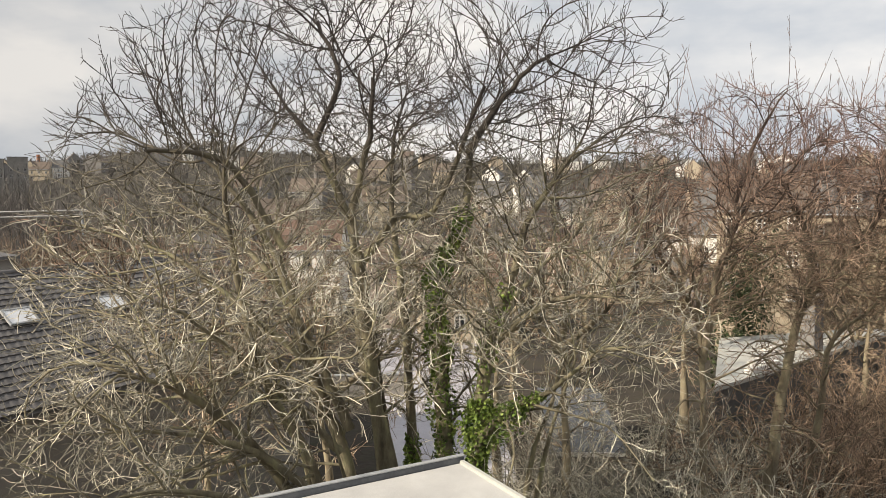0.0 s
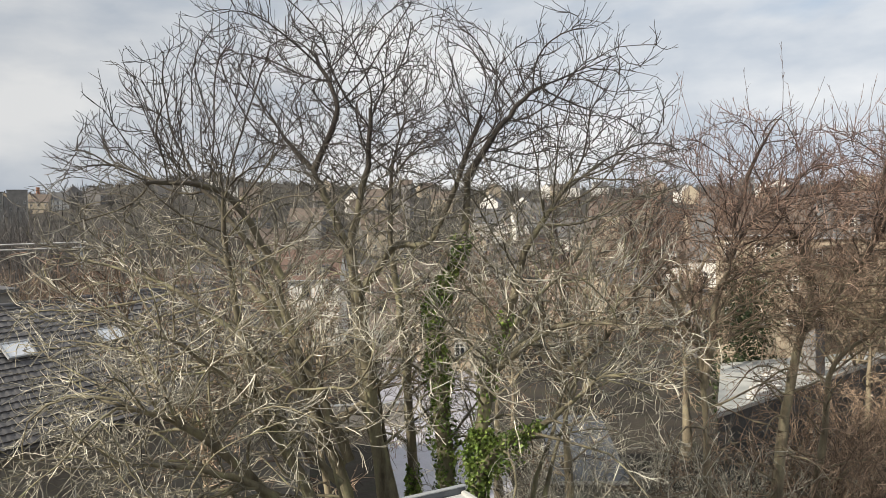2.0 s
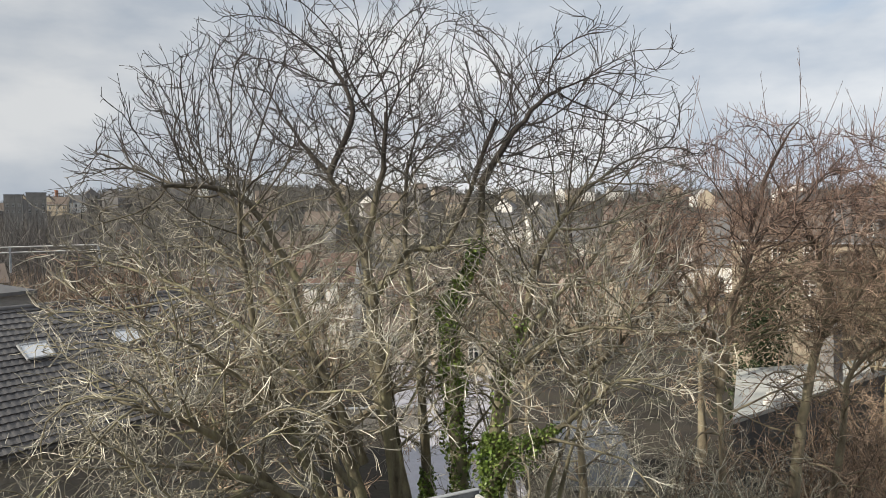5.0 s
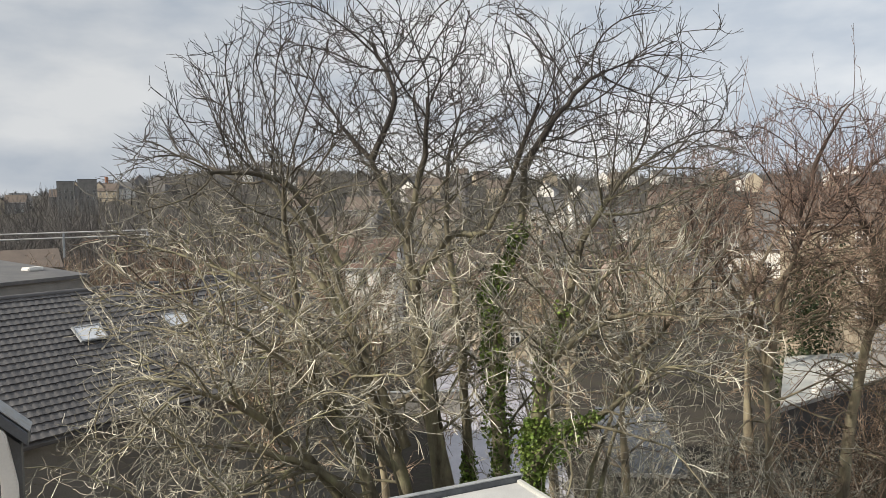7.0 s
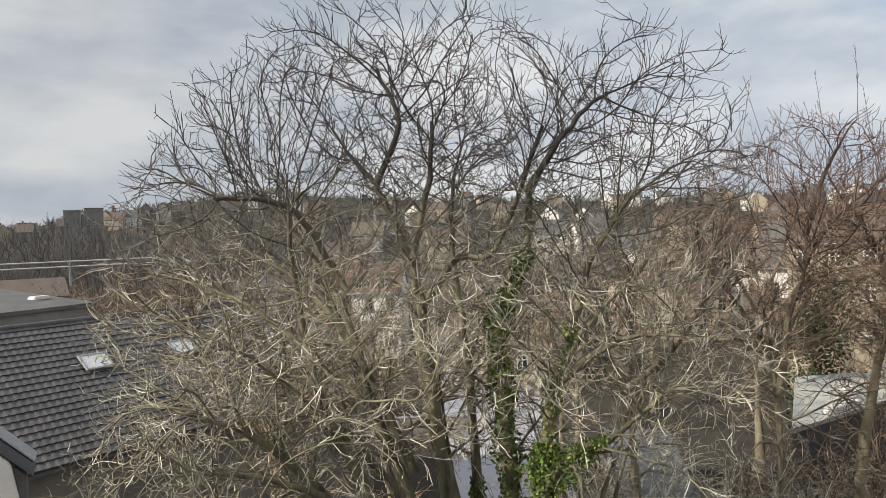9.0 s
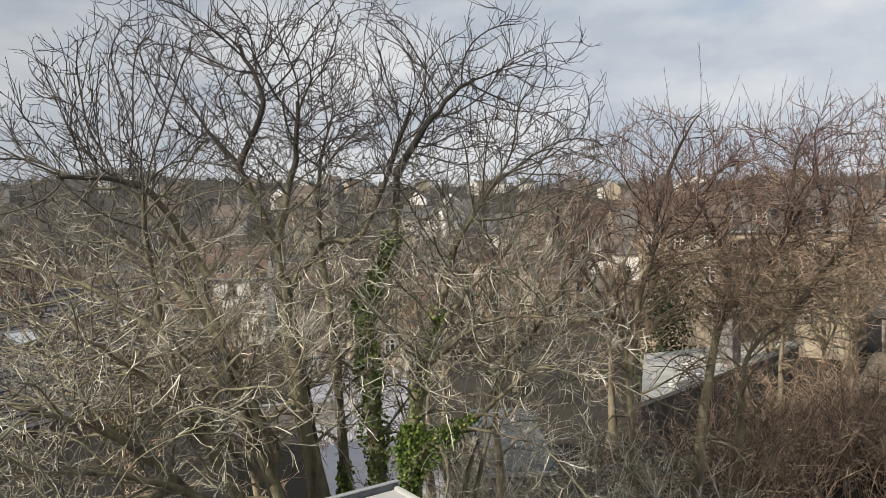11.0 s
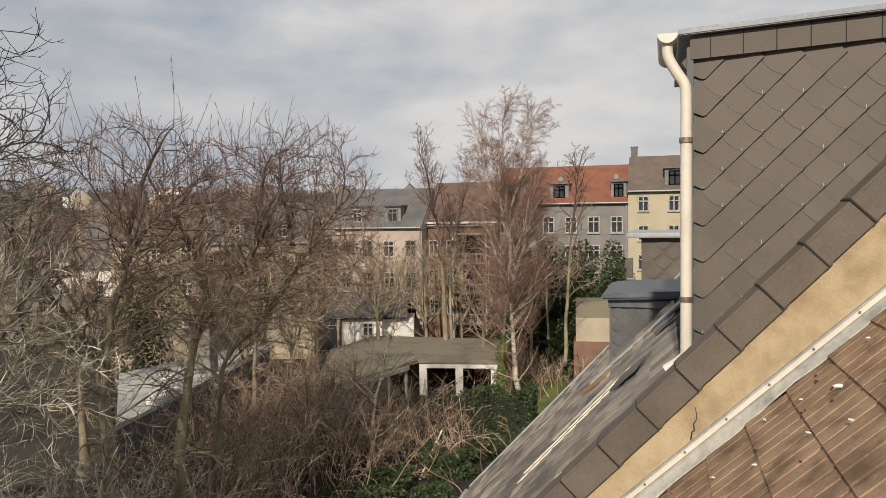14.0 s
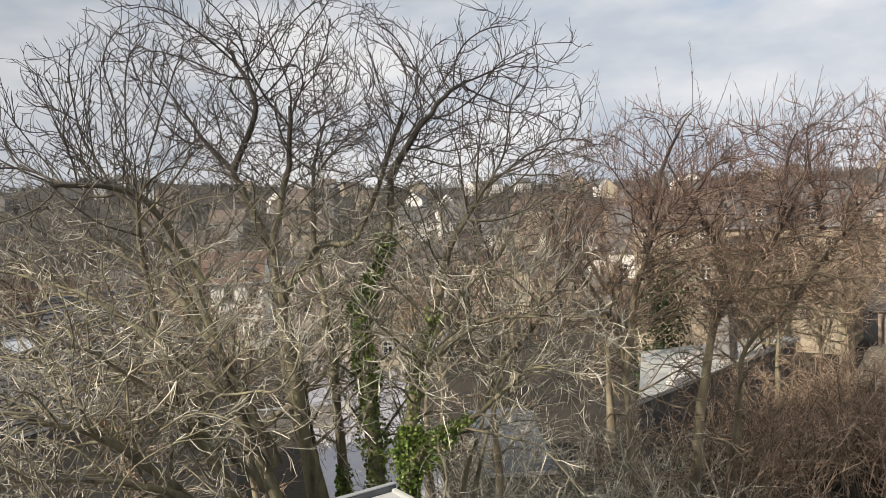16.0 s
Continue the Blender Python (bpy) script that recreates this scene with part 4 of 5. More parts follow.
for sx in (3.4, 7.4, 12.6):
    sk = thing("skylight", "skylight set in the grey tiled roof", "skylight", group="skylights on the grey roof")
    sk.matrix_basis = tiled.matrix_basis @ pose(sx - 0.3, -2.3, 12.0 - 0.7 * 2.3 + 0.09, math.degrees(PITCH), 0, 0)
    skylight(sk, 1.15, 0.9)

# long flat building behind it
hall = thing("flat_roofed_hall", "long low hall with a grey felt roof", "building", (-7.3, 55.8, 0), 40)
part("wall", prism([(0, 0), (20, 0), (20, 12.6), (0, 10.7)], "x", -17.6, 8.0), RENDER_GREY, hall)
part("roof", prism([(-0.3, 10.7), (20.3, 12.65), (20.3, 12.9), (-0.3, 10.95)], "x", -17.9, 8.3), ROOF_GREY, hall)
for x, y in ((-3, 9), (6.5, 3.5), (3, 14)):
    dome = part("roof_light", box((1.3, 0.9, 0.3), (x, y, 11.08 + 0.095 * y), 0.08), WHITE, hall)
rail = thing("pipe_rail", "white pipe rail along the hall's roof", "railing", (-20, 84, 0), 12)
for z in (13.1, 13.65):
    tube("pipe", [(-8, 0, z), (26, 0, z)], 0.065, WHITE, rail, 8)
for x in (-7.5, 3, 9.5, 17, 25.5):
    part("post", box((0.2, 0.2, 2.6), (x, 0, 12.3), 0.03), ZINC, rail)
red_hall = thing("long_shed", "long shed with a brown roof behind the hall", "shed", (-34, 92, 0), 8)
part("wall", box((36, 8, 9.6), (12, 4, 4.8)), RENDER_GREY, red_hall)
part("roof", prism([(-0.5, 9.6), (8.5, 9.6), (4, 11.6)], "x", -6.4, 30.4), ROOF_BROWN, red_hall)

# shed with the pale sheet roof
pale = thing("workshop", "workshop with a pale flat roof and dark walls", "building", (29.6, 25.5, 0), 0)
roof_outline = [(0, 0), (11.7, 2.0), (22.2, 3.9), (22.0, 5.6), (15.6, 7.3), (10.4, 8.6)]
part("wall", prism([(0.4, 0.3), (11.7, 2.25), (21.9, 4.1), (21.7, 5.4), (15.5, 7.05), (10.5, 8.3)], "z", 0, 4.85), SLATE_DARK, pale, "dark slated wall")
part("roof", prism(roof_outline, "z", 4.86, 5.08), FELT_PALE, pale, "pale grey roof sheet")
for x, y, length in ((5.3, 1.3, 3.0), (6.6, 2.2, 2.9), (7.9, 3.1, 2.6), (9.5, 4.0, 1.5)):
    rib = part("roof_light", box((length, 0.5, 0.34), (0, 0, 0), 0.04), WHITE, pale, "white raised roof light")
    rib.matrix_basis = pose(x, y, 5.24, 0, 0, 10)
part("flue", box((0.9, 0.9, 3.4), (11.9, 2.9, 6.7), 0.03), SLATE_WALL, pale, "grey clad flue box")
part("coping", box((1.8, 0.5, 0.12), (11.9, 2.9, 8.46), 0.02), WHITE, pale)

# garages with the mossy flat roof
garage = thing("garage_block", "flat-roofed garage block with two open bays", "garage", (59.0, 19.6, 0), -80)
part("roof", prism([(-0.3, -0.4), (6.4, -0.4), (7.4, 10), (-6.5, 12.0), (-9.0, 4.0), (-6.4, -9.6), (-5.0, -10.2), (-0.9, -1.6)], "z", 2.75, 3.05), FELT_DARK, garage, "mossy dark felt roof")
for x in (0.1, 3.15, 6.1):
    part("pier", box((0.62, 0.4, 2.5), (x, 0, 1.25), 0.01), WHITE, garage)
part("lintel", box((6.6, 0.42, 0.44), (3.1, -0.02, 2.53), 0.01), WHITE, garage, "white lintel beam")
# near-black colour stands in for the shade deep inside the bays
part("back_wall", box((6.4, 0.2, 2.7), (3.1, 5.6, 1.35)), DARK, garage)
for x in (-0.05, 6.3):
    part("side_wall", box((0.2, 5.4, 2.6), (x, 2.9, 1.3)), RENDER_GREY, garage)
for i in range(5):
    f = i / 4
    part("post", box((0.22, 0.22, 2.75), (-1.1 - 4.1 * f, -1.7 - 8.2 * f, 1.37), 0.01), WOOD_GREY, garage)
bm = box((9.5, 0.16, 0.34), (0, 0, 0), 0.01)
beam = part("fascia", bm, WOOD_GREY, garage, "pale timber fascia board")
beam.matrix_basis = pose(-2.95, -5.95, 2.62, 0, 0, 64)

white_house = thing("white_annexe", "low white annexe with a dark lean-to roof", "building", (68.6, 31.2, 0), -73)
part("wall", box((7.2, 4, 4.8), (3.6, 2, 2.4)), WHITE, white_house)
part("roof", prism([(-0.6, 4.95), (4, 6.9), (4, 7.15), (-0.6, 5.2)], "x", -1.2, 6.6), ROOF_GREY, white_house)
# added dark strip where only the shade of the eaves falls
part("eave_shade_strip", box((7.8, 0.2, 0.3), (2.7, -0.4, 4.95)), DARK, white_house)
window(white_house, 2.6, -0.04, 3.7, 1.1, 1.4)

shed = thing("garden_shed", "small dark garden shed with a felt roof", "shed", (26.8, 17.3, 0), -57)
part("wall", box((1.9, 1.6, 1.75), (0, 0, 0.88)), BROWN_WALL, shed)
rf = part("roof", box((2.3, 2.0, 0.07), (0, 0, 0), 0.01), SLATE_DARK, shed, "dark felted shed roof")
rf.matrix_basis = pose(0, 0, 1.92, -9, 0, 0)
for sx in (-1, 1):
    e = part("edge", box((0.06, 2.06, 0.1), (0, 0, 0), 0.01), WHITE, shed, "pale roof edging")
    e.matrix_basis = pose(sx * 1.17, 0, 1.94, -9, 0, 0)
e = part("edge", box((2.4, 0.06, 0.1), (0, 0, 0), 0.01), WHITE, shed, "pale roof edging")
e.matrix_basis = pose(0, 1.02, 1.8, -9, 0, 0)
part("door", box((0.7, 0.05, 1.5), (0.3, -0.82, 0.8), 0.01), WOOD_GREY, shed)

hut = thing("garden_hut", "cream hut with an olive upper wall", "shed", (66.5, 7.6, 0), -84)
part("wall", box((3.0, 3, 2.1), (1.5, 1.5, 4.75)), CREAM, hut)
part("upper_wall", box((3.0, 2.9, 1.5), (1.5, 1.5, 6.55)), FELT_DARK, hut)
part("base", box((3.4, 3.2, 3.7), (1.5, 1.5, 1.85)), BROWN_WALL, hut, "brick base wall")

# low yard sheds with blue-grey roofs under the trees
for x, y, rz, w, d, z, mat, lab in ((25.0, 30.6, -33, 3.2, 9.4, 2.7, ZINC_DARK, "low shed with a bluish sheet metal roof"), (1.5, 17.0, 12, 6, 3.5, 3.6, FELT, "low shed with a pale felt roof")):
    s = thing("shed", lab, "shed", (x, y, 0), rz)
    part("wall", box((w, d, z), (0, 0, z / 2)), RENDER_GREY, s)
    part("roof", prism([(-d / 2 - 0.2, z + 0.02), (d / 2 + 0.2, z + 0.5), (d / 2 + 0.2, z + 0.6), (-d / 2 - 0.2, z + 0.12)], "x", -w / 2 - 0.2, w / 2 + 0.2), mat, s)
    part("fascia", box((w + 0.3, 0.05, 0.2), (0, -d / 2 - 0.22, z + 0.02)), WHITE, s)

# pale paved drive between the gardens
tagged(part("drive", prism([(15.0, 33), (21.5, 31), (33, 53), (50, 78), (62, 108), (54, 110), (26.8, 62)], "z", 0.0, 0.03), PAVING), "pale wet paved drive between the gardens", "pavement", kind="structure")
wall_g = thing("garden_wall", "low pale rendered garden wall", "wall", (22, 50, 0), -25)
part("wall", box((14, 0.3, 1.6), (-5, 0, 0.8)), RENDER_GREY, wall_g)
part("coping", box((14.2, 0.42, 0.1), (-5, 0, 1.65), 0.02), ZINC, wall_g)
tagged(part("yard", prism([(-4, 13), (9, 13), (9, 27), (-4, 25)], "z", 0.0, 0.025), YARD), "beige concrete yard under the large tree", "pavement", kind="structure")

# ---- neighbour's roof, party wall and dormers ----
K = 1.07
nb = lambda y: 13.68 - K * y              # neighbour's slates
ours = lambda y: 13.05 - 0.97 * y         # own tiles
NB_TILT, OWN_TILT = math.degrees(math.atan(K)), math.degrees(math.atan(0.97))

neighbour = thing("neighbour_house", "neighbouring house with a steep old slate roof", "house", kind="structure")
roof_slate = part("roof", prism([(-6, nb(-6) - 0.03), (3.4, nb(3.4) - 0.03), (3.4, nb(3.4) - 0.3), (-6, nb(-6) - 0.3)], "x", 5.56, 13.0), DARK, neighbour, "dark boarding under the slates")
part("wall", box((7.3, 6.0, 9.6), (9.28, 0.2, 4.8)), RENDER_GREY, neighbour)
part("verge_strip", prism([(-6, nb(-6) + 0.04), (3.42, nb(3.42) + 0.04), (3.42, nb(3.42) - 0.12), (-6, nb(-6) - 0.12)], "x", 13.0, 13.05), ZINC_DARK, neighbour, "thin dark metal verge strip")

part("verge_lip", prism([(-6, nb(-6) + 0.06), (3.42, nb(3.42) + 0.06), (3.42, nb(3.42) + 0.02), (-6, nb(-6) + 0.02)], "x", 12.98, 13.02), ZINC, neighbour, "pale metal verge lip")
tube("gutter", [(5.6, 3.47, nb(3.47) - 0.02), (13.0, 3.47, nb(3.47) - 0.02)], 0.06, ZINC, neighbour, 8)

own_house = thing("own_house", "own house with a brown concrete tiled roof", "house", kind="structure")
roof_own = part("roof", prism([(-6, ours(-6) - 0.05), (3.4, ours(3.4) - 0.05), (3.4, ours(3.4) - 0.3), (-6, ours(-6) - 0.3)], "x", -6, 5.36), TILE, own_house)
part("wall", box((11.2, 6.0, 9.4), (-0.4, 0.2, 4.7)), RENDER_GREY, own_house)

party = thing("party_wall", "sandy rendered party wall stepping above the roofs", "wall", kind="structure")
bm = prism([(3.4, 9.0), (3.4, 13.74 - K * 3.4), (-6, 13.74 + K * 6), (-6, 9.0)], "x", 5.4, 5.56)
part("wall", bm, RENDERED, party)
# a crack that wanders down the plaster
crack_rng = np.random.default_rng(5)
for start, way, n, width in (((5.398, -0.22, 13.66), (0.10, -1.0), 13, 1.0), (None, (0.95, -0.75), 11, 0.5)):
    p, path = np.array(start or foot), []
    for i in range(n):
        path.append(tuple(p))
        foot = p.copy()
        p = p + np.array([0, way[0] * 0.035, way[1] * 0.035]) + np.array([0, *crack_rng.normal(size=2) * 0.016])
    tube("crack", path, [(0.0015 + 0.004 * math.sin(math.pi * (i + 0.3) / n)) * width for i in range(n)], DARK, party, 5, "dark crack in the render")

# slates that cap the party wall, each lapping the next
verge_bm = prism([(0, -0.19), (0.43, -0.19), (0.43, 0.0), (0, 0.0)], "x", -0.012, 0.012, bevel=0.003)
box((0.24, 0.43, 0.02), (0.11, 0.215, 0.008), 0.003, bm=verge_bm)
verge_me = bpy.data.meshes.new("verge_slate")
verge_bm.to_mesh(verge_me)
verge_me.materials.append(VERGE)
# dark strips drawn in for the gap and the shade at each lap
gap_bm = box((0.026, 0.009, 0.2), (0.001, 0.436, -0.1))
box((0.24, 0.009, 0.018), (0.11, 0.436, 0.006), bm=gap_bm)
gap_me = bpy.data.meshes.new("joint_shade")
gap_bm.to_mesh(gap_me)
gap_me.materials.append(DARK)
gap_bm.free()
for i in range(-7, 8):
    y = 0.42 + 0.268 * i
    ob = new("verge_slate", verge_me)
    ob.parent = party
    ob.matrix_basis = pose(5.365 + 0.003 * (i % 2), y - 0.29, 13.80 - K * (y - 0.29), -NB_TILT + 1.5 + random.uniform(-0.4, 0.4), 0, random.uniform(1.6, 2.4))
    gap = new("joint_shade", gap_me)
    gap.parent, gap.matrix_basis = party, ob.matrix_basis.copy()
verge_bm.free()

# flashing: a screwed rail on the plaster and a soft apron dressed over the tiles
rail_z = lambda y: 13.235 - 0.93 * y
part("flashing_rail", prism([(1.6, rail_z(1.6) - 0.055), (1.6, rail_z(1.6)), (-3, rail_z(-3)), (-3, rail_z(-3) - 0.055)], "x", 5.376, 5.399), PIPE, party, "pale screwed flashing rail")
part("flashing_lip", prism([(1.6, rail_z(1.6)), (1.6, rail_z(1.6) + 0.012), (-3, rail_z(-3) + 0.012), (-3, rail_z(-3))], "x", 5.36, 5.4), ZINC, party)
for i in range(14):
    y = 1.2 - 0.27 * i
    part("screw", box((0.012, 0.016, 0.016), (5.37, y, rail_z(y) - 0.028), 0.003), SCREW, party)
nx, ny = 5, 60
ys = np.linspace(1.6, -3, ny)
av = []
for j, y in enumerate(ys):
    for i in range(nx):
        f = i / (nx - 1)
        wave = 0.012 * math.sin(9 * y + 2.3 * f) + 0.012 * noise.noise((y * 6, f * 2, 0))
        edge = 0.11 + 0.035 * noise.noise((y * 2.3, 4, 0)) + 0.02 * noise.noise((y * 9, 7, 0))
        x = 5.385 - f * edge
        low = ours(y) + 0.045 + wave * f
        av.append((x, y - 0.02 * f, (rail_z(y) - 0.05) * (1 - f) ** 2 + low * (1 - (1 - f) ** 2)))
av = np.array(av)
ai = (np.arange(ny - 1)[:, None] * nx + np.arange(nx - 1)[None]).reshape(-1)
af = np.stack([ai, ai + 1, ai + nx + 1, ai + nx], -1)
apron = new("flashing_apron", quads("flashing_apron", av, af, APRON, True))
apron.parent = party
sol = apron.modifiers.new("thickness", "SOLIDIFY")
sol.thickness = 0.006
tagged(apron, "crumpled pale metal apron")

# ---- the near dormer ----
dormer = thing("dormer", "dormer clad in brown diamond fibre slates", "dormer")
CX, CY = 6.19, -0.24
part("wall", prism([(CY, 13.4), (CY, 16.22), (-4.2, 16.36), (-4.2, 16.5)], "x", CX + 0.03, 8.5), SLATE_DARK, dormer)
part("fascia", prism([(CY + 0.03, 16.2), (CY + 0.03, 16.375), (-4.2, 16.555), (-4.2, 16.38)], "x", CX - 0.03, CX + 0.02), SLATE_BROWN, dormer, "plain brown fascia strip")
for i in range(12):
    y = CY - 0.12 - 0.235 * i
    part("fascia_joint", box((0.006, 0.007, 0.17), (CX - 0.0335, y, 16.29 + 0.0455 * (CY - y))), DARK, dormer)
part("roof", prism([(CY + 0.12, 16.38), (CY + 0.12, 16.43), (-4.2, 16.62), (-4.2, 16.57)], "x", CX - 0.09, 8.6, bevel=0.008), ZINC_ROOF, dormer, "pale zinc roof edge")
part("corner_trim", box((0.05, 0.05, 2.9), (CX - 0.0, CY + 0.03, 14.85), 0.006), SLATE_DARK, dormer, "dark corner strip")

# half-round gutter on the dormer's front and its swan-necked downpipe
gut = bmesh.new()
ring = [(CY + 0.2 + 0.076 * math.cos(a), 16.36 + 0.076 * math.sin(a)) for a in np.linspace(math.pi, 2 * math.pi, 13)]
inner = [(CY + 0.2 + 0.067 * math.cos(a), 16.36 + 0.067 * math.sin(a)) for a in np.linspace(2 * math.pi, math.pi, 13)]
prism(ring + inner, "x", CX - 0.27, 6.9, bm=gut)
prism([(CY + 0.2 + 0.072 * math.cos(a), 16.36 + 0.072 * math.sin(a)) for a in np.linspace(math.pi, 2 * math.pi, 13)], "x", CX - 0.28, CX - 0.265, bm=gut)
gutter = thing("gutter", "cream half-round gutter on the dormer's front edge", "gutter")
part("channel", gut, PIPE, gutter)
pipe = thing("downpipe", "cream downpipe with a swan neck beside the dormer", "downpipe")
PX, PY = CX - 0.21, CY + 0.065
neck = spline([(PX, PY + 0.135, 16.33), (PX, PY + 0.13, 16.2), (PX, PY + 0.07, 16.08), (PX, PY + 0.01, 15.98), (PX, PY, 15.86), (PX, PY, 15.6)], 20)
tube("neck", neck, 0.041, PIPE, pipe, 16)
tube("pipe", [(PX, PY, 15.62), (PX, PY, 14.6), (PX, PY, 13.98)], 0.043, PIPE, pipe, 16)
shoe = spline([(PX, PY, 14.0), (PX, PY, 13.92), (PX, PY + 0.05, 13.86), (PX, PY + 0.15, 13.79)], 12)
tube("shoe", shoe, 0.047, PIPE, pipe, 16)
for z in (15.56, 14.35):
    tube("bracket", [(PX, PY, z - 0.02), (PX, PY, z + 0.02)], 0.05, SCREW, pipe, 16, "dark metal pipe bracket")
    part("lug", box((0.16, 0.02, 0.03), (PX + 0.12, PY, z)), SCREW, pipe)

# ---- the further dormers ----
dormer2 = thing("dormer", "small dormer clad in dark slates with a felted roof", "dormer")
part("wall", prism([(0.72, 12.6), (0.72, 13.82), (-2.5, 13.95), (-2.5, 12.6)], "x", 10.73, 12.4), SLATE_DARK, dormer2)
part("roof", prism([(0.84, 13.81), (0.86, 13.86), (0.72, 13.9), (0.3, 13.93), (-2.5, 14.0), (-2.5, 13.9)], "x", 10.55, 12.6, bevel=0.03), ZINC_DARK, dormer2, "rounded dark felt roof")
part("fascia", box((0.03, 3.0, 0.1), (10.69, -0.75, 13.75)), ZINC_DARK, dormer2)
part("corner_trim", box((0.03, 0.03, 1.3), (10.715, 0.72, 13.2), 0.005), SLATE_DARK, dormer2)
dormer3 = thing("dormer", "dark slated dormer with a flat overhanging roof", "dormer")
part("wall", prism([(0.45, 12.5), (0.45, 14.5), (-2.5, 14.5), (-2.5, 12.5)], "x", 16.0, 18.0), SLATE_BROWN, dormer3)
part("roof", box((2.4, 3.4, 0.1), (17.0, -0.95, 14.56), 0.02), ZINC, dormer3)
next_house = thing("next_house", "further house of the row with a slate roof", "house", kind="structure")
part("roof", prism([(-6, 13.0 + K * 5.6), (0.45, 13.0 - K * 0.85), (0.45, 11.8), (-6, 12)], "x", 13.1, 22), SLATE, next_house)
part("wall", box((8.8, 5.6, 11.8), (17.55, -2.6, 5.9)), RENDER_GREY, next_house)


# ---- what lies on the neighbour's slates ----
def on_slates(name, label, x, y, length, width, thick, mat, yaw=0.0, lift=0.03):
    ob = part(name, box((width, length, thick), (0, 0, 0), min(0.008, thick / 3)), mat)
    ob.matrix_basis = pose(x, y, nb(y) + lift, -NB_TILT, 0, 0) @ pose(0, 0, 0, 0, 0, yaw)
    return tagged(ob, label, name.replace("_", " "))


on_slates("batten", "pale timber batten lying on the slates", 7.98, 0.94, 1.75, 0.03, 0.02, PIPE, 4)
on_slates("batten", "pale timber batten lying on the slates", 8.2, 0.92, 1.7, 0.022, 0.02, PIPE, 3)
on_slates("batten", "pale timber batten lying on the slates", 8.5, 0.88, 1.0, 0.025, 0.03, WOOD_GREY, 2)
on_slates("board", "raw orange wooden board on the slates", 9.75, 0.85, 0.9, 0.1, 0.03, WOOD, -50)
on_slates("lead_strip", "crumpled grey lead strip running up the roof", 9.9, 0.36, 1.9, 0.16, 0.03, APRON, -26)
on_slates("lead_strip", "crumpled grey lead strip by the dormer", 9.35, -0.1, 0.7, 0.16, 0.03, ZINC_DARK, -20)
on_slates("loose_slate", "loose dark slate propped on the roof", 7.7, 0.35, 0.42, 0.3, 0.02, SLATE_DARK, -30, 0.08)
on_slates("loose_slate", "loose dark slate slipped down the roof", 8.7, -0.02, 0.3, 0.2, 0.02, SLATE_DARK, -12, 0.06)

# ---- rear wing with the flat roof ----
wing = thing("rear_wing", "rear wing with a pale felted flat roof", "building", kind="structure")
part("wall", box((6.2, 8.3, 9.7), (3.65, 7.5, 4.85)), RENDER_GREY, wing)
part("roof", box((6.3, 8.4, 0.22), (3.65, 7.5, 9.86)), FELT, wing)
part("sheet", box((4.6, 8.1, 0.006), (4.4, 7.44, 9.976)), FELT, wing, "lapped felt sheet")
part("kerb", box((6.5, 0.06, 0.2), (3.65, 11.75, 9.98), 0.01), ZINC_DARK, wing, "dark metal roof kerb")
part("kerb_cap", box((6.56, 0.12, 0.02), (3.65, 11.78, 10.09), 0.005), ZINC, wing)
part("edge", box((0.1, 8.4, 0.16), (6.83, 7.5, 9.95), 0.015), FELT_PALE, wing, "pale roof edge")

# ---- white wall with a metal coping ----
white_wall = thing("white_gable_wall", "white painted gable wall with a blue-grey metal coping", "wall", (-1.2, 12.3, 0), 0)
part("wall", prism([(0, 0), (0, 11.75), (-4.5, 16.2), (-4.5, 0)], "y", 0.0, 0.3), SLATE_DARK, white_wall, "dark slated edge wall")
part("plaster", prism([(-0.03, 0), (-0.05, 11.2), (-0.18, 11.98), (-0.44, 12.22), (-0.27, 11.25), (-0.25, 0)], "y", -0.12, -0.002, bevel=0.02), WHITE, white_wall, "white painted chimney breast")
part("side_wall", box((3.3, 0.1, 11.0), (-2.8, -0.05, 5.5)), SLATE_DARK, white_wall)
cp = part("coping", prism([(0.1, 11.74), (-4.5, 16.29), (-4.5, 16.47), (0.1, 11.92)], "y", -0.1, 0.45, bevel=0.01), ZINC_DARK, white_wall, "dark metal coping")
part("coping_cap", prism([(0.12, 11.925), (-4.5, 16.475), (-4.5, 16.5), (0.12, 11.95)], "y", -0.02, 0.5, bevel=0.005), ZINC, white_wall, "pale weathered metal cap")

# ---- ivy, hedges and shrubs ----
def ivy_on(tree, index, z0, z1, thick, count, name="ivy"):
    p, r = tree.limbs[index]
    p = p + tree.at
    ok = (p[:, 2] > z0) & (p[:, 2] < z1)
    p, r = p[ok], r[ok]
    i = rng.uniform(0, len(p) - 1.01, count)
    k = i.astype(int)
    f = (i - k)[:, None]
    c = p[k] * (1 - f) + p[k + 1] * f
    a = rng.uniform(0, 2 * np.pi, count)
    d = r[k] + thick * rng.random(count) ** 0.7 * (0.6 + 0.5 * np.sin(c[:, 2] * 3.1))
    c = c + np.stack([np.cos(a) * d, np.sin(a) * d, rng.normal(size=count) * 0.05], -1)
    return leaf_cloud(name, c - tree.at, 0.065, IVY, tree.top, 0.03, "green ivy leaves climbing the bark")


ivy_on(main, 0, 4.0, 14.6, 0.24, 4600)
ivy_on(main, 3, 3.0, 9.6, 0.3, 3600)
ivy_on(main, 8, 7.4, 9.8, 0.75, 1200)
ivy_on(main, 3, 9.2, 12.5, 0.12, 420)
ivy_on(main, 4, 6.0, 8.0, 0.1, 500)
ivy_on(birch, 1, 0.0, 6.0, 0.45, 3000)


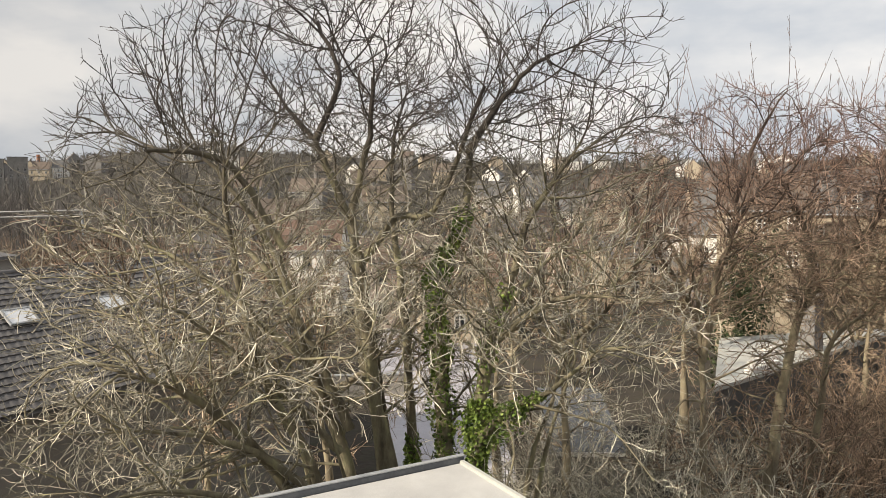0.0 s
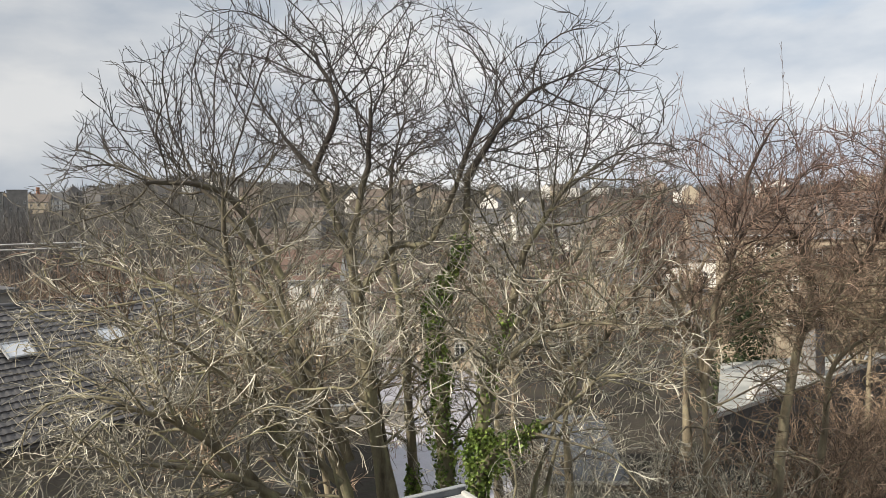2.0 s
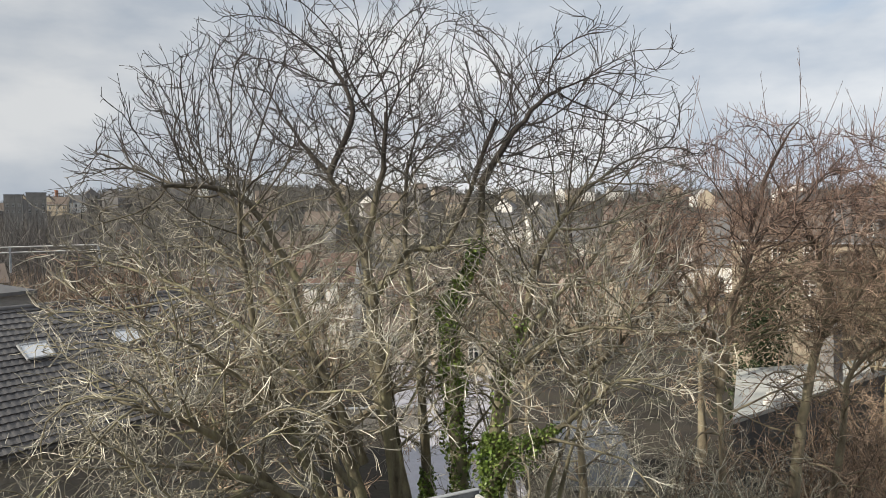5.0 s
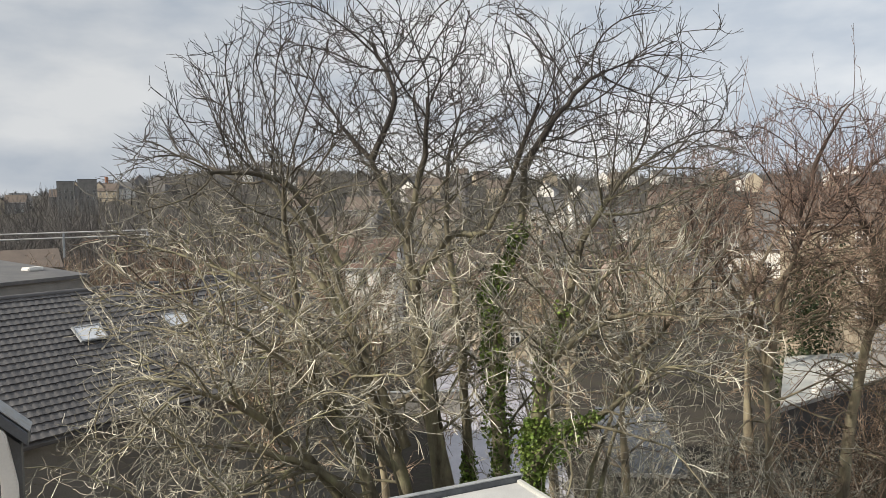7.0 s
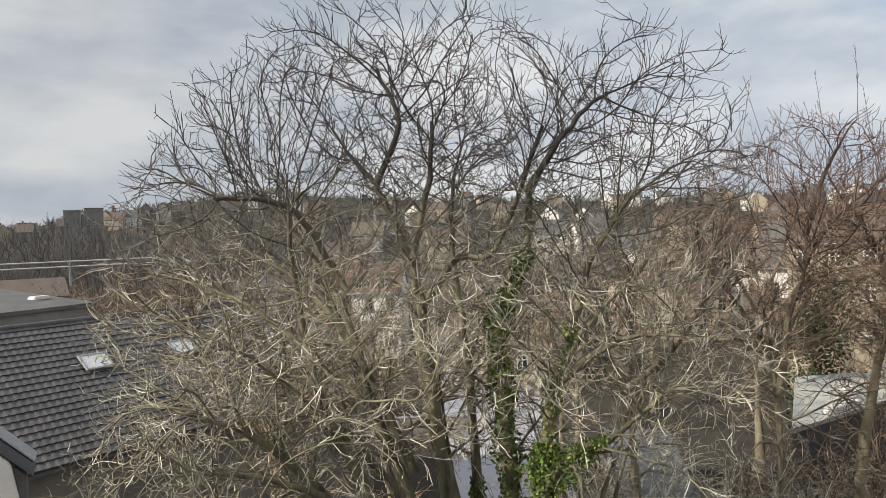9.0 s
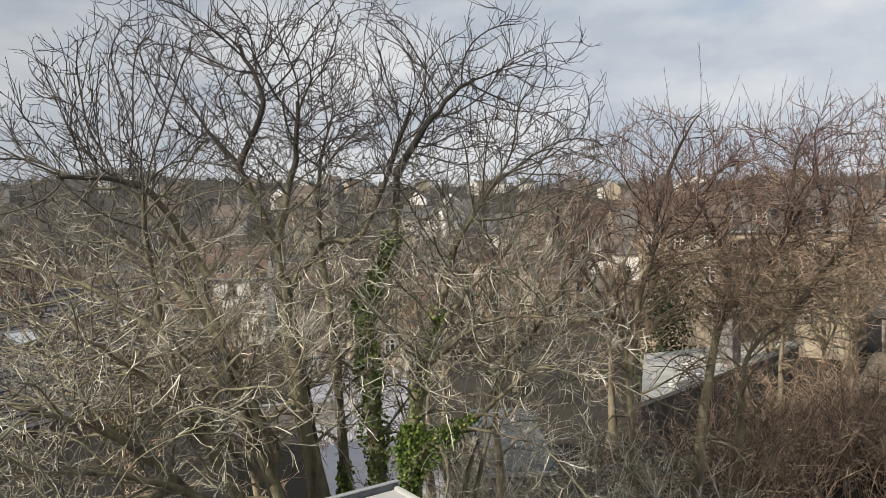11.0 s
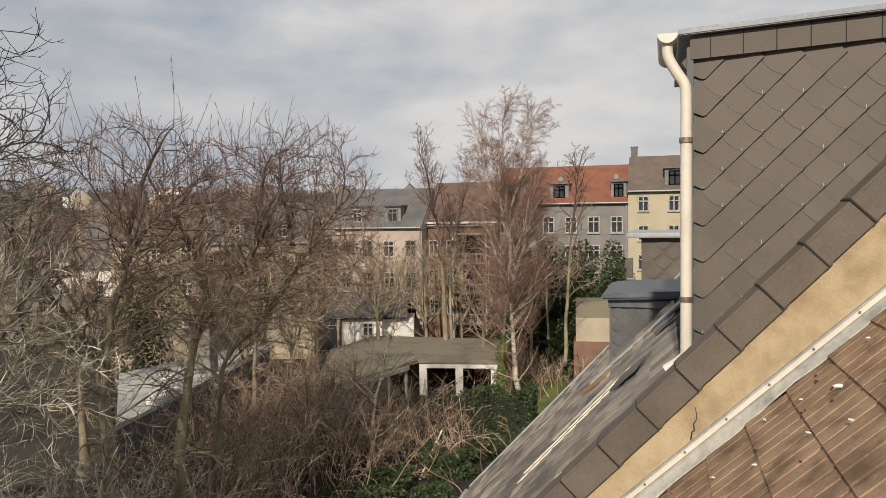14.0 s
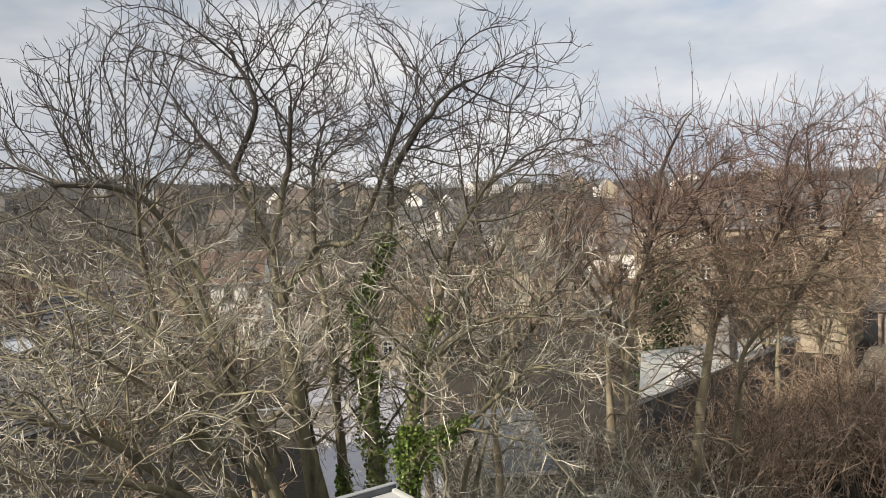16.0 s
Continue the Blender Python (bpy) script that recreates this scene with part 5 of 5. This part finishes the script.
def bush(name, label, at, size, mat, leaf, count, stems=14, category="bush", group=""):
    """An uneven evergreen bush: a few stems and several lumps of leaves."""
    b = thing(name, label, category, at, group=group)
    lumps = rng.normal(size=(9, 3)) * np.array(size) * 0.28 + np.array([0, 0, size[2] * 0.55])
    c = lumps[rng.integers(0, 9, count)] + unit(rng.normal(size=(count, 3))) * (rng.random((count, 1)) ** 0.35) * np.array(size) * 0.33
    c[:, 2] = np.abs(c[:, 2])
    leaf_cloud("foliage", c, leaf, mat, b, 0.04)
    s = np.zeros((stems, 3))
    w = np.stack([rng.normal(size=stems), rng.normal(size=stems), rng.uniform(1, 2.2, stems)], -1)
    pts = sprout(s, w, np.full(stems, size[2] * 0.8), 5, 0.12, 0.0)
    ob = new("wood", tube_mesh("wood", [(pts, taper(np.full(stems, 0.035), 0.012, 6), 4)], BARK_BROWN))
    ob.parent = b
    tagged(ob, kind="stuff")
    return b


def thicket(label, at, spread, tall, count, mat, thin=0.011, arch=-0.05, forks=6, shoots=2):
    """A bare thicket: many arching canes that fork."""
    b = thing("thicket", label, "shrub", at)
    s = np.stack([rng.normal(size=count) * spread[0], rng.normal(size=count) * spread[1], np.zeros(count)], -1)
    w = np.stack([rng.normal(size=count) * 0.35, rng.normal(size=count) * 0.35, np.ones(count)], -1)
    size = tall * rng.uniform(0.6, 1.2, count)
    b1 = sprout(s, w, size, 8, 0.09, arch)
    r1 = taper(np.full(count, thin * 2.4), thin, 9)
    s, w, size2, r = offspring(b1, r1, size, forks, 0.2, 40, 0.42)
    b2 = sprout(s, w, size2, 5, 0.14, arch * 1.2)
    r2 = taper(np.minimum(r, thin * 1.5), thin * 0.8, 6)
    s, w, size3, r = offspring(b2, r2, size2, shoots, 0.1, 42, 0.45)
    b3 = sprout(s, w, size3, 3, 0.18, arch)
    ob = new("stock", tube_mesh("stock", [(b1, r1, 4)], mat))
    ob.parent = b
    tagged(ob, kind="stuff")
    ob = new("growth", tube_mesh("growth", [(b2, r2, 3), (b3, taper(np.minimum(r, thin), thin * 0.7, 4), 3)], mat))
    ob.parent = b
    tagged(ob, kind="stuff")
    return b


for x, y, sx, sy, tall, n in ((30.5, 19.5, 2.6, 2.0, 5.6, 80), (36, 21, 3.2, 2.4, 6.4, 110), (40, 18, 3.0, 2.4, 5.6, 110), (46, 20.5, 3.0, 2.4, 4.6, 80), (44, 14.5, 2.8, 2.0, 3.4, 70), (51, 17, 2.6, 2.0, 3.0, 60), (36, 25.0, 2.4, 1.6, 4.2, 60), (43, 21.5, 2.4, 2.0, 6.4, 90), (47.5, 24.5, 2.2, 1.8, 5.6, 80)):
    thicket("bare reddish-brown thicket of arching canes", (x, y, 0), (sx, sy), tall, n, TWIG_RED, 0.012)
for x, y, sx, sy, tall, n in ((22.5, 25.5, 1.6, 1.6, 6.0, 50), (23.5, 28.5, 1.5, 1.8, 5.5, 46), (20.5, 27.0, 1.2, 1.5, 5.0, 40), (27.5, 26.5, 1.2, 1.5, 5.0, 40), (13.0, 23.5, 1.2, 1.2, 5.0, 36), (28, 22.4, 1.8, 1.2, 5.0, 44), (26, 23, 2.4, 2.2, 4.4, 36), (31, 23, 2.0, 1.4, 4.2, 44), (20, 16, 2.4, 2.0, 6.5, 60), (15.5, 16.5, 1.8, 1.8, 7.5, 50), (8, 15.5, 2.2, 1.5, 7.0, 45), (2.5, 20.5, 2.2, 1.5, 7.5, 50), (18, 21.5, 2.4, 2.0, 7, 50), (-1, 17, 2.0, 1.2, 7.0, 36)):
    thicket("bare brown thicket hanging over the yard", (x, y, 0), (sx, sy), tall, n, TWIG, 0.011, -0.09)
for x, y in ((66, 10.5), (63, 13.0), (70, 14.5), (73, 9.5)):
    thicket("dry reddish thicket by the lawn", (x, y, 0), (1.8, 2.4), 2.6, 40, TWIG_RED, 0.014, 0.0)
# clipped hedge: leaves over the faces of a box with a soft, uneven top
hedge = thing("ivy_hedge", "clipped dark green ivy hedge beside the lawn", "hedge", (48.4, 10.8, 0))
c = rng.uniform(-1, 1, (16000, 3))
c /= np.abs(c).max(axis=1, keepdims=True) ** rng.uniform(0.5, 1.0, (16000, 1))
c = c * np.array([1.1, 2.5, 1.6]) + np.array([0, 0, 1.6])
c[:, 2] *= 1 + 0.09 * np.sin(c[:, 1] * 2.1) + 0.05 * np.sin(c[:, 1] * 5.3 + c[:, 0])
leaf_cloud("foliage", c, 0.085, HEDGE, hedge, 0.07)
# added near-black block gives the shade between the leaves
part("core", box((1.9, 4.7, 2.9), (0, 0, 1.45), 0.1), DARK, hedge)
for x, y, s in ((33.5, 13.2, 1.5), (36, 11.8, 1.3), (38, 14.2, 1.2), (31.5, 14.4, 1.4), (35, 15.2, 1.2), (41, 12.4, 1.2), (44, 10.8, 1.2), (46.5, 8.2, 1.2)):
    bush("laurel", "low dark green laurel bush", (x, y, 0), (2.6, 2.6, s), HEDGE, 0.085, 3800, group="laurels under the trees")
for x, y, z in ((72, 6.4, 9.6), (72.5, 9.2, 9.8), (71, 12.2, 9.2), (72.5, 14.6, 7.4)):
    bush("yew", "tall dark evergreen yew in front of the houses", (x, y, 0), (4.2, 4.2, z), HEDGE, 0.17, 6500, group="yews before the houses")
bush("yew", "olive-green evergreen behind the workshop roof", (43, 34, 0), (4.4, 4.4, 9.6), HEDGE, 0.12, 6000)

pole = tube("leaning_pole", [(39.6, 13.4, 0.0), (42.4, 12.9, 2.1)], [0.07, 0.05], WHITE, None, 8)
tagged(pole, "pale bare pole leaning in the thicket", "pole")

# bare trees of the gardens and streets further off, each grown on its own trunk
def street_tree(x, y, z, tall, wide, mat, label, low=0.25):
    t = Tree("street_tree", label, BARK_BROWN, mat, (x, y, z), group="bare trees of the town")
    lean = rng.normal(size=2) * 0.4
    t.limb("trunk", 0.022 * tall, 0.05, (x, y, z), (x + lean[0] * 0.3, y + lean[1] * 0.3, z + tall * 0.35), (x + lean[0], y + lean[1], z + tall * 0.72))
    for i in range(5):
        a = 2 * math.pi * i / 5 + rng.uniform(-0.4, 0.4)
        h, o = rng.uniform(low, low + 0.17), wide * rng.uniform(0.3, 0.5)
        t.limb("limb", 0.011 * tall, 0.03, (x + lean[0] * h, y + lean[1] * h, z + tall * h), (x + o * 0.55 * math.cos(a), y + o * 0.55 * math.sin(a), z + tall * (h + 0.16)), (x + o * math.cos(a), y + o * math.sin(a), z + tall * (h + 0.38)))
    return t


for i, (x, y, z, tall, wide) in enumerate(((50, 41, 0, 13, 9), (40, 48, 0, 12, 9), (32, 58, 0, 12, 10), (22, 63, 0, 11, 9), (12, 60, 0, 10, 9), (4, 66, 0, 11, 8), (-4, 78, 0, 13, 9), (68, 27, 0, 15, 8), (71, 23, 0, 14, 8), (30, 44, 0, 11, 8), (66, 16, 0, 12, 6), (67, 34, 0, 15, 9), (57, 35, 0, 14, 9), (72, 29, 0, 17, 9), (73, 20, 0, 16, 8), (69, 12, 0, 13, 6), (47, 29, 0, 13, 9), (-9, 70, 0, 12, 9), (2, 52, 0, 10, 8), (60.5, 30, 0, 14, 4.5), (55.5, 30, 0, 12, 4.5))):
    t = street_tree(x, y, z, tall, wide, TWIG_RED, "bare brown tree among the gardens")
    t.crown(boughs=9, reach=3.4, sprays=5, twigs=3, spread=54, z_low=z + 2, z_high=z + 9, thin=0.017, rise_low=0.0, rise_high=0.05, joints=1)

for x, y, tall, wide in ((35, 32.5, 16, 12), (19.5, 24.5, 15, 10), (43, 26, 14, 10)):
    t = street_tree(x, y, 0, tall, wide, TWIG_RED, "dense bare brown tree over the workshop yard", 0.46)
    t.crown(boughs=12, reach=3.4, sprays=6, twigs=4, z_low=6, z_high=11, thin=0.014, rise_low=-0.03, rise_high=0.03, spread=58, outward=0.4, first=0.4, joints=1)

for x, y, tall, wide in ((10.0, 27, 14, 11), (19.5, 30, 14, 11), (5, 26, 13, 11)):
    t = street_tree(x, y, 0, tall, wide, TWIG_RED, "brown bare tree behind the many-stemmed tree", 0.46)
    t.crown(boughs=11, reach=3.4, sprays=6, twigs=4, z_low=6, z_high=12, thin=0.014, rise_low=-0.05, rise_high=0.02, spread=56, outward=0.4, first=0.25, joints=1)

# woods on the slopes: bare crowns too small to tell apart
def far_crown(count, r0, r1, a0, a1, tall, seed, name, label, mat, thick, k):
    g = np.random.default_rng(seed)
    az, r = g.uniform(a0, a1, count), np.sqrt(g.uniform(r0 ** 2, r1 ** 2, count))
    x, y = r * np.sin(az), r * np.cos(az)
    base = np.stack([x, y, height(x, y) - 1], -1)
    s = np.repeat(base, k, 0)
    way = np.stack([g.normal(size=count * k) * 0.45, g.normal(size=count * k) * 0.45, np.ones(count * k)], -1)
    size = np.repeat(tall * g.uniform(0.6, 1.25, count), k) * g.uniform(0.6, 1.0, count * k)
    s[:, 2] += size * 0.12
    p = sprout(s, way, size, 3, 0.16, 0.02)
    w = taper(np.full(count * k, thick), thick * 0.35, 4)
    return tagged(new(name, tube_mesh(name, [(p, w, 3)], mat)), label, "wood", kind="stuff")


far_crown(330, 100, 260, -0.35, 1.5, 9, 1, "bare_tree_belt", "bare brown trees between the town houses", FAR_WOOD, 0.05, 26)
far_crown(760, 260, 620, -0.4, 1.5, 11, 2, "bare_tree_belt", "bare brown trees on the town slope", FAR_WOOD, 0.13, 12)
far_crown(1100, 620, 1000, -0.4, 1.5, 8, 3, "hill_wood", "bare brown wood on the hill", FAR_WOOD, 0.3, 7)

far_crown(110, 120, 215, -0.3, 0.04, 17, 6, "bare_tree_belt", "tall grey-brown bare trees beyond the hall", FAR_WOOD, 0.06, 55)
far_crown(60, 85, 120, -0.02, 0.3, 11, 7, "bare_tree_belt", "reddish bare trees beyond the hall", TWIG_RED, 0.03, 60)

# lawn
g = np.random.default_rng(9)
n = 12000
x, y = g.uniform(52, 74, n), g.uniform(5.5, 14, n)
ok = y < 15.5 - 0.12 * (x - 52)
p = np.stack([x[ok], y[ok], np.zeros(ok.sum())], -1)
w = np.stack([g.normal(size=ok.sum()) * 0.5, g.normal(size=ok.sum()) * 0.5, np.ones(ok.sum())], -1)
b = sprout(p, w, g.uniform(0.06, 0.16, ok.sum()), 1, 0.1, 0)
tagged(new("grass", tube_mesh("grass", [(b, taper(np.full(ok.sum(), 0.02), 0.004, 2), 3)], GRASS)), "short green lawn grass", "grass", kind="stuff")
tagged(part("lawn", prism([(51, 15.6), (75, 12.8), (75, 5), (51, 5)], "z", 0.0, 0.02), GRASS), "green lawn behind the hedge", "lawn", kind="structure")

# ---- pieces of roofs and walls ----
# diamond slates on the near dormer's cheek
DIAG = 0.285
h2 = DIAG / 2 * 1.12
bm = bmesh.new()
shape = [(0, h2), (h2 * 0.98, 0.0), (h2 * 0.72, -h2 * 0.42), (h2 * 0.38, -h2 * 0.72), (0.0, -h2 * 0.9), (-h2 * 0.16, -h2 * 0.84), (-h2 * 0.98, 0)]
front = [bm.verts.new((0, a, b_)) for a, b_ in shape]
back = [bm.verts.new((0.019, a, b_)) for a, b_ in shape]
bm.faces.new(front)
bm.faces.new(back[::-1])
for i in range(len(shape)):
    j = (i + 1) % len(shape)
    bm.faces.new((front[i], back[i], back[j], front[j]))
bmesh.ops.recalc_face_normals(bm, faces=bm.faces[:])
diamond = bpy.data.meshes.new("slate")
bm.to_mesh(diamond)
bm.free()
diamond.materials.append(SLATE_BROWN)


def clad(parent, me, x, y0, y1, step, inside, lean=3.9, size=1.0):
    rows = int((17 - 12) / (step / 2))
    for r in range(rows):
        z = 12.2 + r * step / 2
        for c in range(int((y1 - y0) / step) + 2):
            y = y0 + c * step + (step / 2 if r % 2 else 0)
            if inside(y, z):
                hooks.append((x - 0.012, y, z - h2 * 0.86 * size))
                ob = new("slate", me)
                ob.parent = parent
                ob.matrix_basis = pose(x + random.uniform(-0.0015, 0.0015), y, z, random.uniform(-0.7, 0.7), lean, -2.8) @ Matrix.Diagonal((1, size, size, 1))


hooks = []
clad(dormer, diamond, CX + 0.012, -2.3, CY, DIAG, lambda y, z: -2.3 < y < CY - 0.03 and nb(y) - 0.1 < z < 16.2 + 0.04 * (CY - y))
bm = bmesh.new()
for hx, hy, hz in hooks:
    if random.random() < 0.6:
        box((0.006, 0.005, random.uniform(0.012, 0.03)), (hx, hy, hz + 0.01), m=None, bm=bm)
# dark strips laid on as the step shade along the rising edges
shade_bm = bmesh.new()
for hx, hy, hz in hooks:
    z = hz + h2 * 0.86
    low, high = Vector((hx + 0.012, hy + 0.002, z - h2 * 0.93)), Vector((hx + 0.02, hy - h2 * 1.0, z - 0.004))
    way = high - low
    m = Matrix.Translation((low + high) / 2) @ Matrix.Rotation(math.atan2(way.z, way.y), 4, "X")
    box((0.014, way.length, 0.0055), (0, 0, 0), m=m, bm=shade_bm)
tagged(part("joint_shade", shade_bm, DARK, dormer, "dark strips for the shaded joints between the slates"), kind="stuff")
tagged(part("slate_hook", bm, ZINC, dormer, "small pale metal slate hooks"), kind="stuff")
hooks = []
dark_me = diamond.copy()
dark_me.materials[0] = SLATE_BLUE
clad(dormer2, dark_me, 10.708, -1.0, 0.72, 0.19, lambda y, z: -0.9 < y < 0.66 and nb(y) - 0.12 < z < 13.7, 2.4, 0.66)
clad(dormer3, diamond, 15.99, -1.0, 0.45, 0.4, lambda y, z: -0.9 < y < 0.35 and 13.2 < z < 14.4)

# own concrete tiles: a ribbed tile with a rolled nose
bm = bmesh.new()
prof = [(0, -0.016), (0.012, 0.008), (0.05, 0.012), (0.1, 0.01), (0.14, 0.011), (0.146, 0.001), (0.156, 0.001), (0.162, 0.011), (0.21, 0.01), (0.25, 0.012), (0.288, 0.008), (0.30, -0.016)]
rows3 = []
for yy, dz in ((0.0, -0.012), (0.006, 0.004), (0.42, 0.0)):
    rows3.append([bm.verts.new((a, -yy, b_ + dz)) for a, b_ in prof])
for ra, rb in zip(rows3, rows3[1:]):
    for i in range(len(prof) - 1):
        bm.faces.new((ra[i], rb[i], rb[i + 1], ra[i + 1]))
bmesh.ops.recalc_face_normals(bm, faces=bm.faces[:])
tile_me = bpy.data.meshes.new("tile")
bm.to_mesh(tile_me)
bm.free()
tile_me.materials.append(TILE)
COS, SIN = math.cos(radians(OWN_TILT)), math.sin(radians(OWN_TILT))
for r in range(-4, 11):
    y = 1.2 - 0.345 * r * COS
    for c in range(9):
        ob = new("tile", tile_me)
        ob.parent = roof_own
        ob.matrix_basis = pose(5.0 - 0.3 * c + random.uniform(-0.004, 0.004), y, ours(y) + 0.012, -OWN_TILT + 1.6 + random.uniform(-0.4, 0.4), 0, random.uniform(-0.5, 0.5))

# neighbour's slates: 300 as pieces, the further ones joined
slate_bm = box((0.258, 0.34, 0.022), (0, -0.1, 0.0), 0.003)
slate_me = bpy.data.meshes.new("slate")
slate_bm.to_mesh(slate_me)
slate_me.materials.append(SLATE)
COSN = math.cos(radians(NB_TILT))
rest, made = bmesh.new(), 0
for r in range(26):
    y = 3.3 - 0.19 * r * COSN
    for c in range(27):
        x = 5.72 + 0.27 * c + (0.135 if r % 2 else 0) + random.uniform(-0.012, 0.012)
        if x > 12.88:
            continue
        m = pose(x, y, nb(y) + 0.012, -NB_TILT + 4.0 + random.uniform(-1.0, 1.0), random.uniform(-0.5, 0.5), random.uniform(-2.5, 2.5))
        if x < 9.2 and y < 2.4 and made < 300:
            ob = new("slate", slate_me)
            ob.parent, ob.matrix_basis = roof_slate, m
            made += 1
        else:
            merged_part = slate_bm.copy()
            bmesh.ops.transform(merged_part, matrix=m, verts=merged_part.verts[:])
            merged(merged_part, rest)
slate_bm.free()
ob = part("slate_field", rest, SLATE, roof_slate)
tagged(ob, kind="stuff")

# grey pantiles: 300 as pieces, the rest joined
bm = bmesh.new()
prof = [(0, 0.0), (0.05, 0.016), (0.11, 0.02), (0.17, 0.01), (0.22, 0.0), (0.30, 0.0)]
rows2 = [[bm.verts.new((a, yy, b_ + dz)) for a, b_ in prof] for yy, dz in ((-0.002, -0.02), (0.0, 0.04), (0.36, 0.0))]
for ra, rb in zip(rows2, rows2[1:]):
    for i in range(len(prof) - 1):
        bm.faces.new((ra[i], ra[i + 1], rb[i + 1], rb[i]))
pan_me = bpy.data.meshes.new("pantile")
bm.to_mesh(pan_me)
pan_me.materials.append(TILE_GREY)
pv = np.array([v.co[:] for v in bm.verts])
pf = np.array([[v.index for v in f.verts] for f in bm.faces])
bm.free()
vs, fs, made = [], [], 0
for r in range(22):
    yy = -5.95 + 0.335 * r * math.cos(PITCH) * 0.99
    for c in range(93):
        xx = -12.1 + 0.3 * c
        m = pose(xx, yy, 12.0 + 0.7 * yy + 0.0, math.degrees(PITCH) - 1.5, 0, 0)
        if made < 300 and -1 < xx < 6 and r < 13:
            ob = new("pantile", pan_me)
            ob.parent, ob.matrix_basis = roof_grey, m
            made += 1
        else:
            mm = np.array(m)
            fs.append(pf + len(vs) * len(pv))
            vs.append(pv @ mm[:3, :3].T + mm[:3, 3])
ob = new("pantile_field", quads("pantile_field", np.concatenate(vs), np.concatenate(fs), TILE_GREY))
ob.parent = roof_grey
tagged(ob, kind="stuff")

# pale chips of plaster and leaves fallen on the own tiles
for x, y, s in ((5.0, -0.62, 0.012), (4.6, -0.95, 0.02), (4.95, -1.18, 0.01), (4.45, -0.5, 0.01), (4.7, -1.45, 0.015), (4.85, -0.8, 0.008), (4.3, -0.75, 0.01), (4.2, -1.1, 0.012), (4.75, -0.3, 0.008), (4.5, -1.3, 0.009), (4.05, -0.9, 0.011)):
    ob = part("plaster_chip", prism([(-s * 1.6, -s * 0.3), (-s * 0.2, -s * 0.6), (s * 1.7, -s * 0.1), (s * 1.1, s * 0.5), (-s * 0.9, s * 0.6)], "z", 0, 0.005), WHITE)
    ob.matrix_basis = pose(x, y, ours(y) + 0.055, -OWN_TILT, 0, random.uniform(0, 180))
    tagged(ob, "pale plaster chip lying on the roof tiles", "debris", "chips on the tiles")

# small cushions of moss and dirt in the joints of the own tiles
bm = bmesh.new()
bmesh.ops.create_icosphere(bm, subdivisions=2, radius=0.012)
for v in bm.verts:
    v.co *= 1 + 0.45 * noise.noise(v.co * 130)
    v.co.z *= 0.5
moss_me = bpy.data.meshes.new("moss_cushion")
bm.to_mesh(moss_me)
bm.free()
moss_me.materials.append(MOSS)
grow = np.random.default_rng(21)
for i in range(34):
    r, c = grow.integers(1, 9), grow.integers(0, 6)
    y = 1.2 - 0.345 * r * COS - (grow.uniform(-0.02, 0.2) if i % 3 else 0.0)
    x = 5.0 - 0.3 * c + (0.0 if i % 2 else grow.uniform(0, 0.3))
    ob = new("moss_cushion", moss_me)
    ob.matrix_basis = pose(x, y, ours(y) + 0.03, -OWN_TILT, 0, grow.uniform(0, 360)) @ Matrix.Diagonal((*grow.uniform(0.5, 1.3, 2), 0.9, 1))
    tagged(ob, "dark moss cushion in the joints of the tiles", "moss", "moss on the tiles")
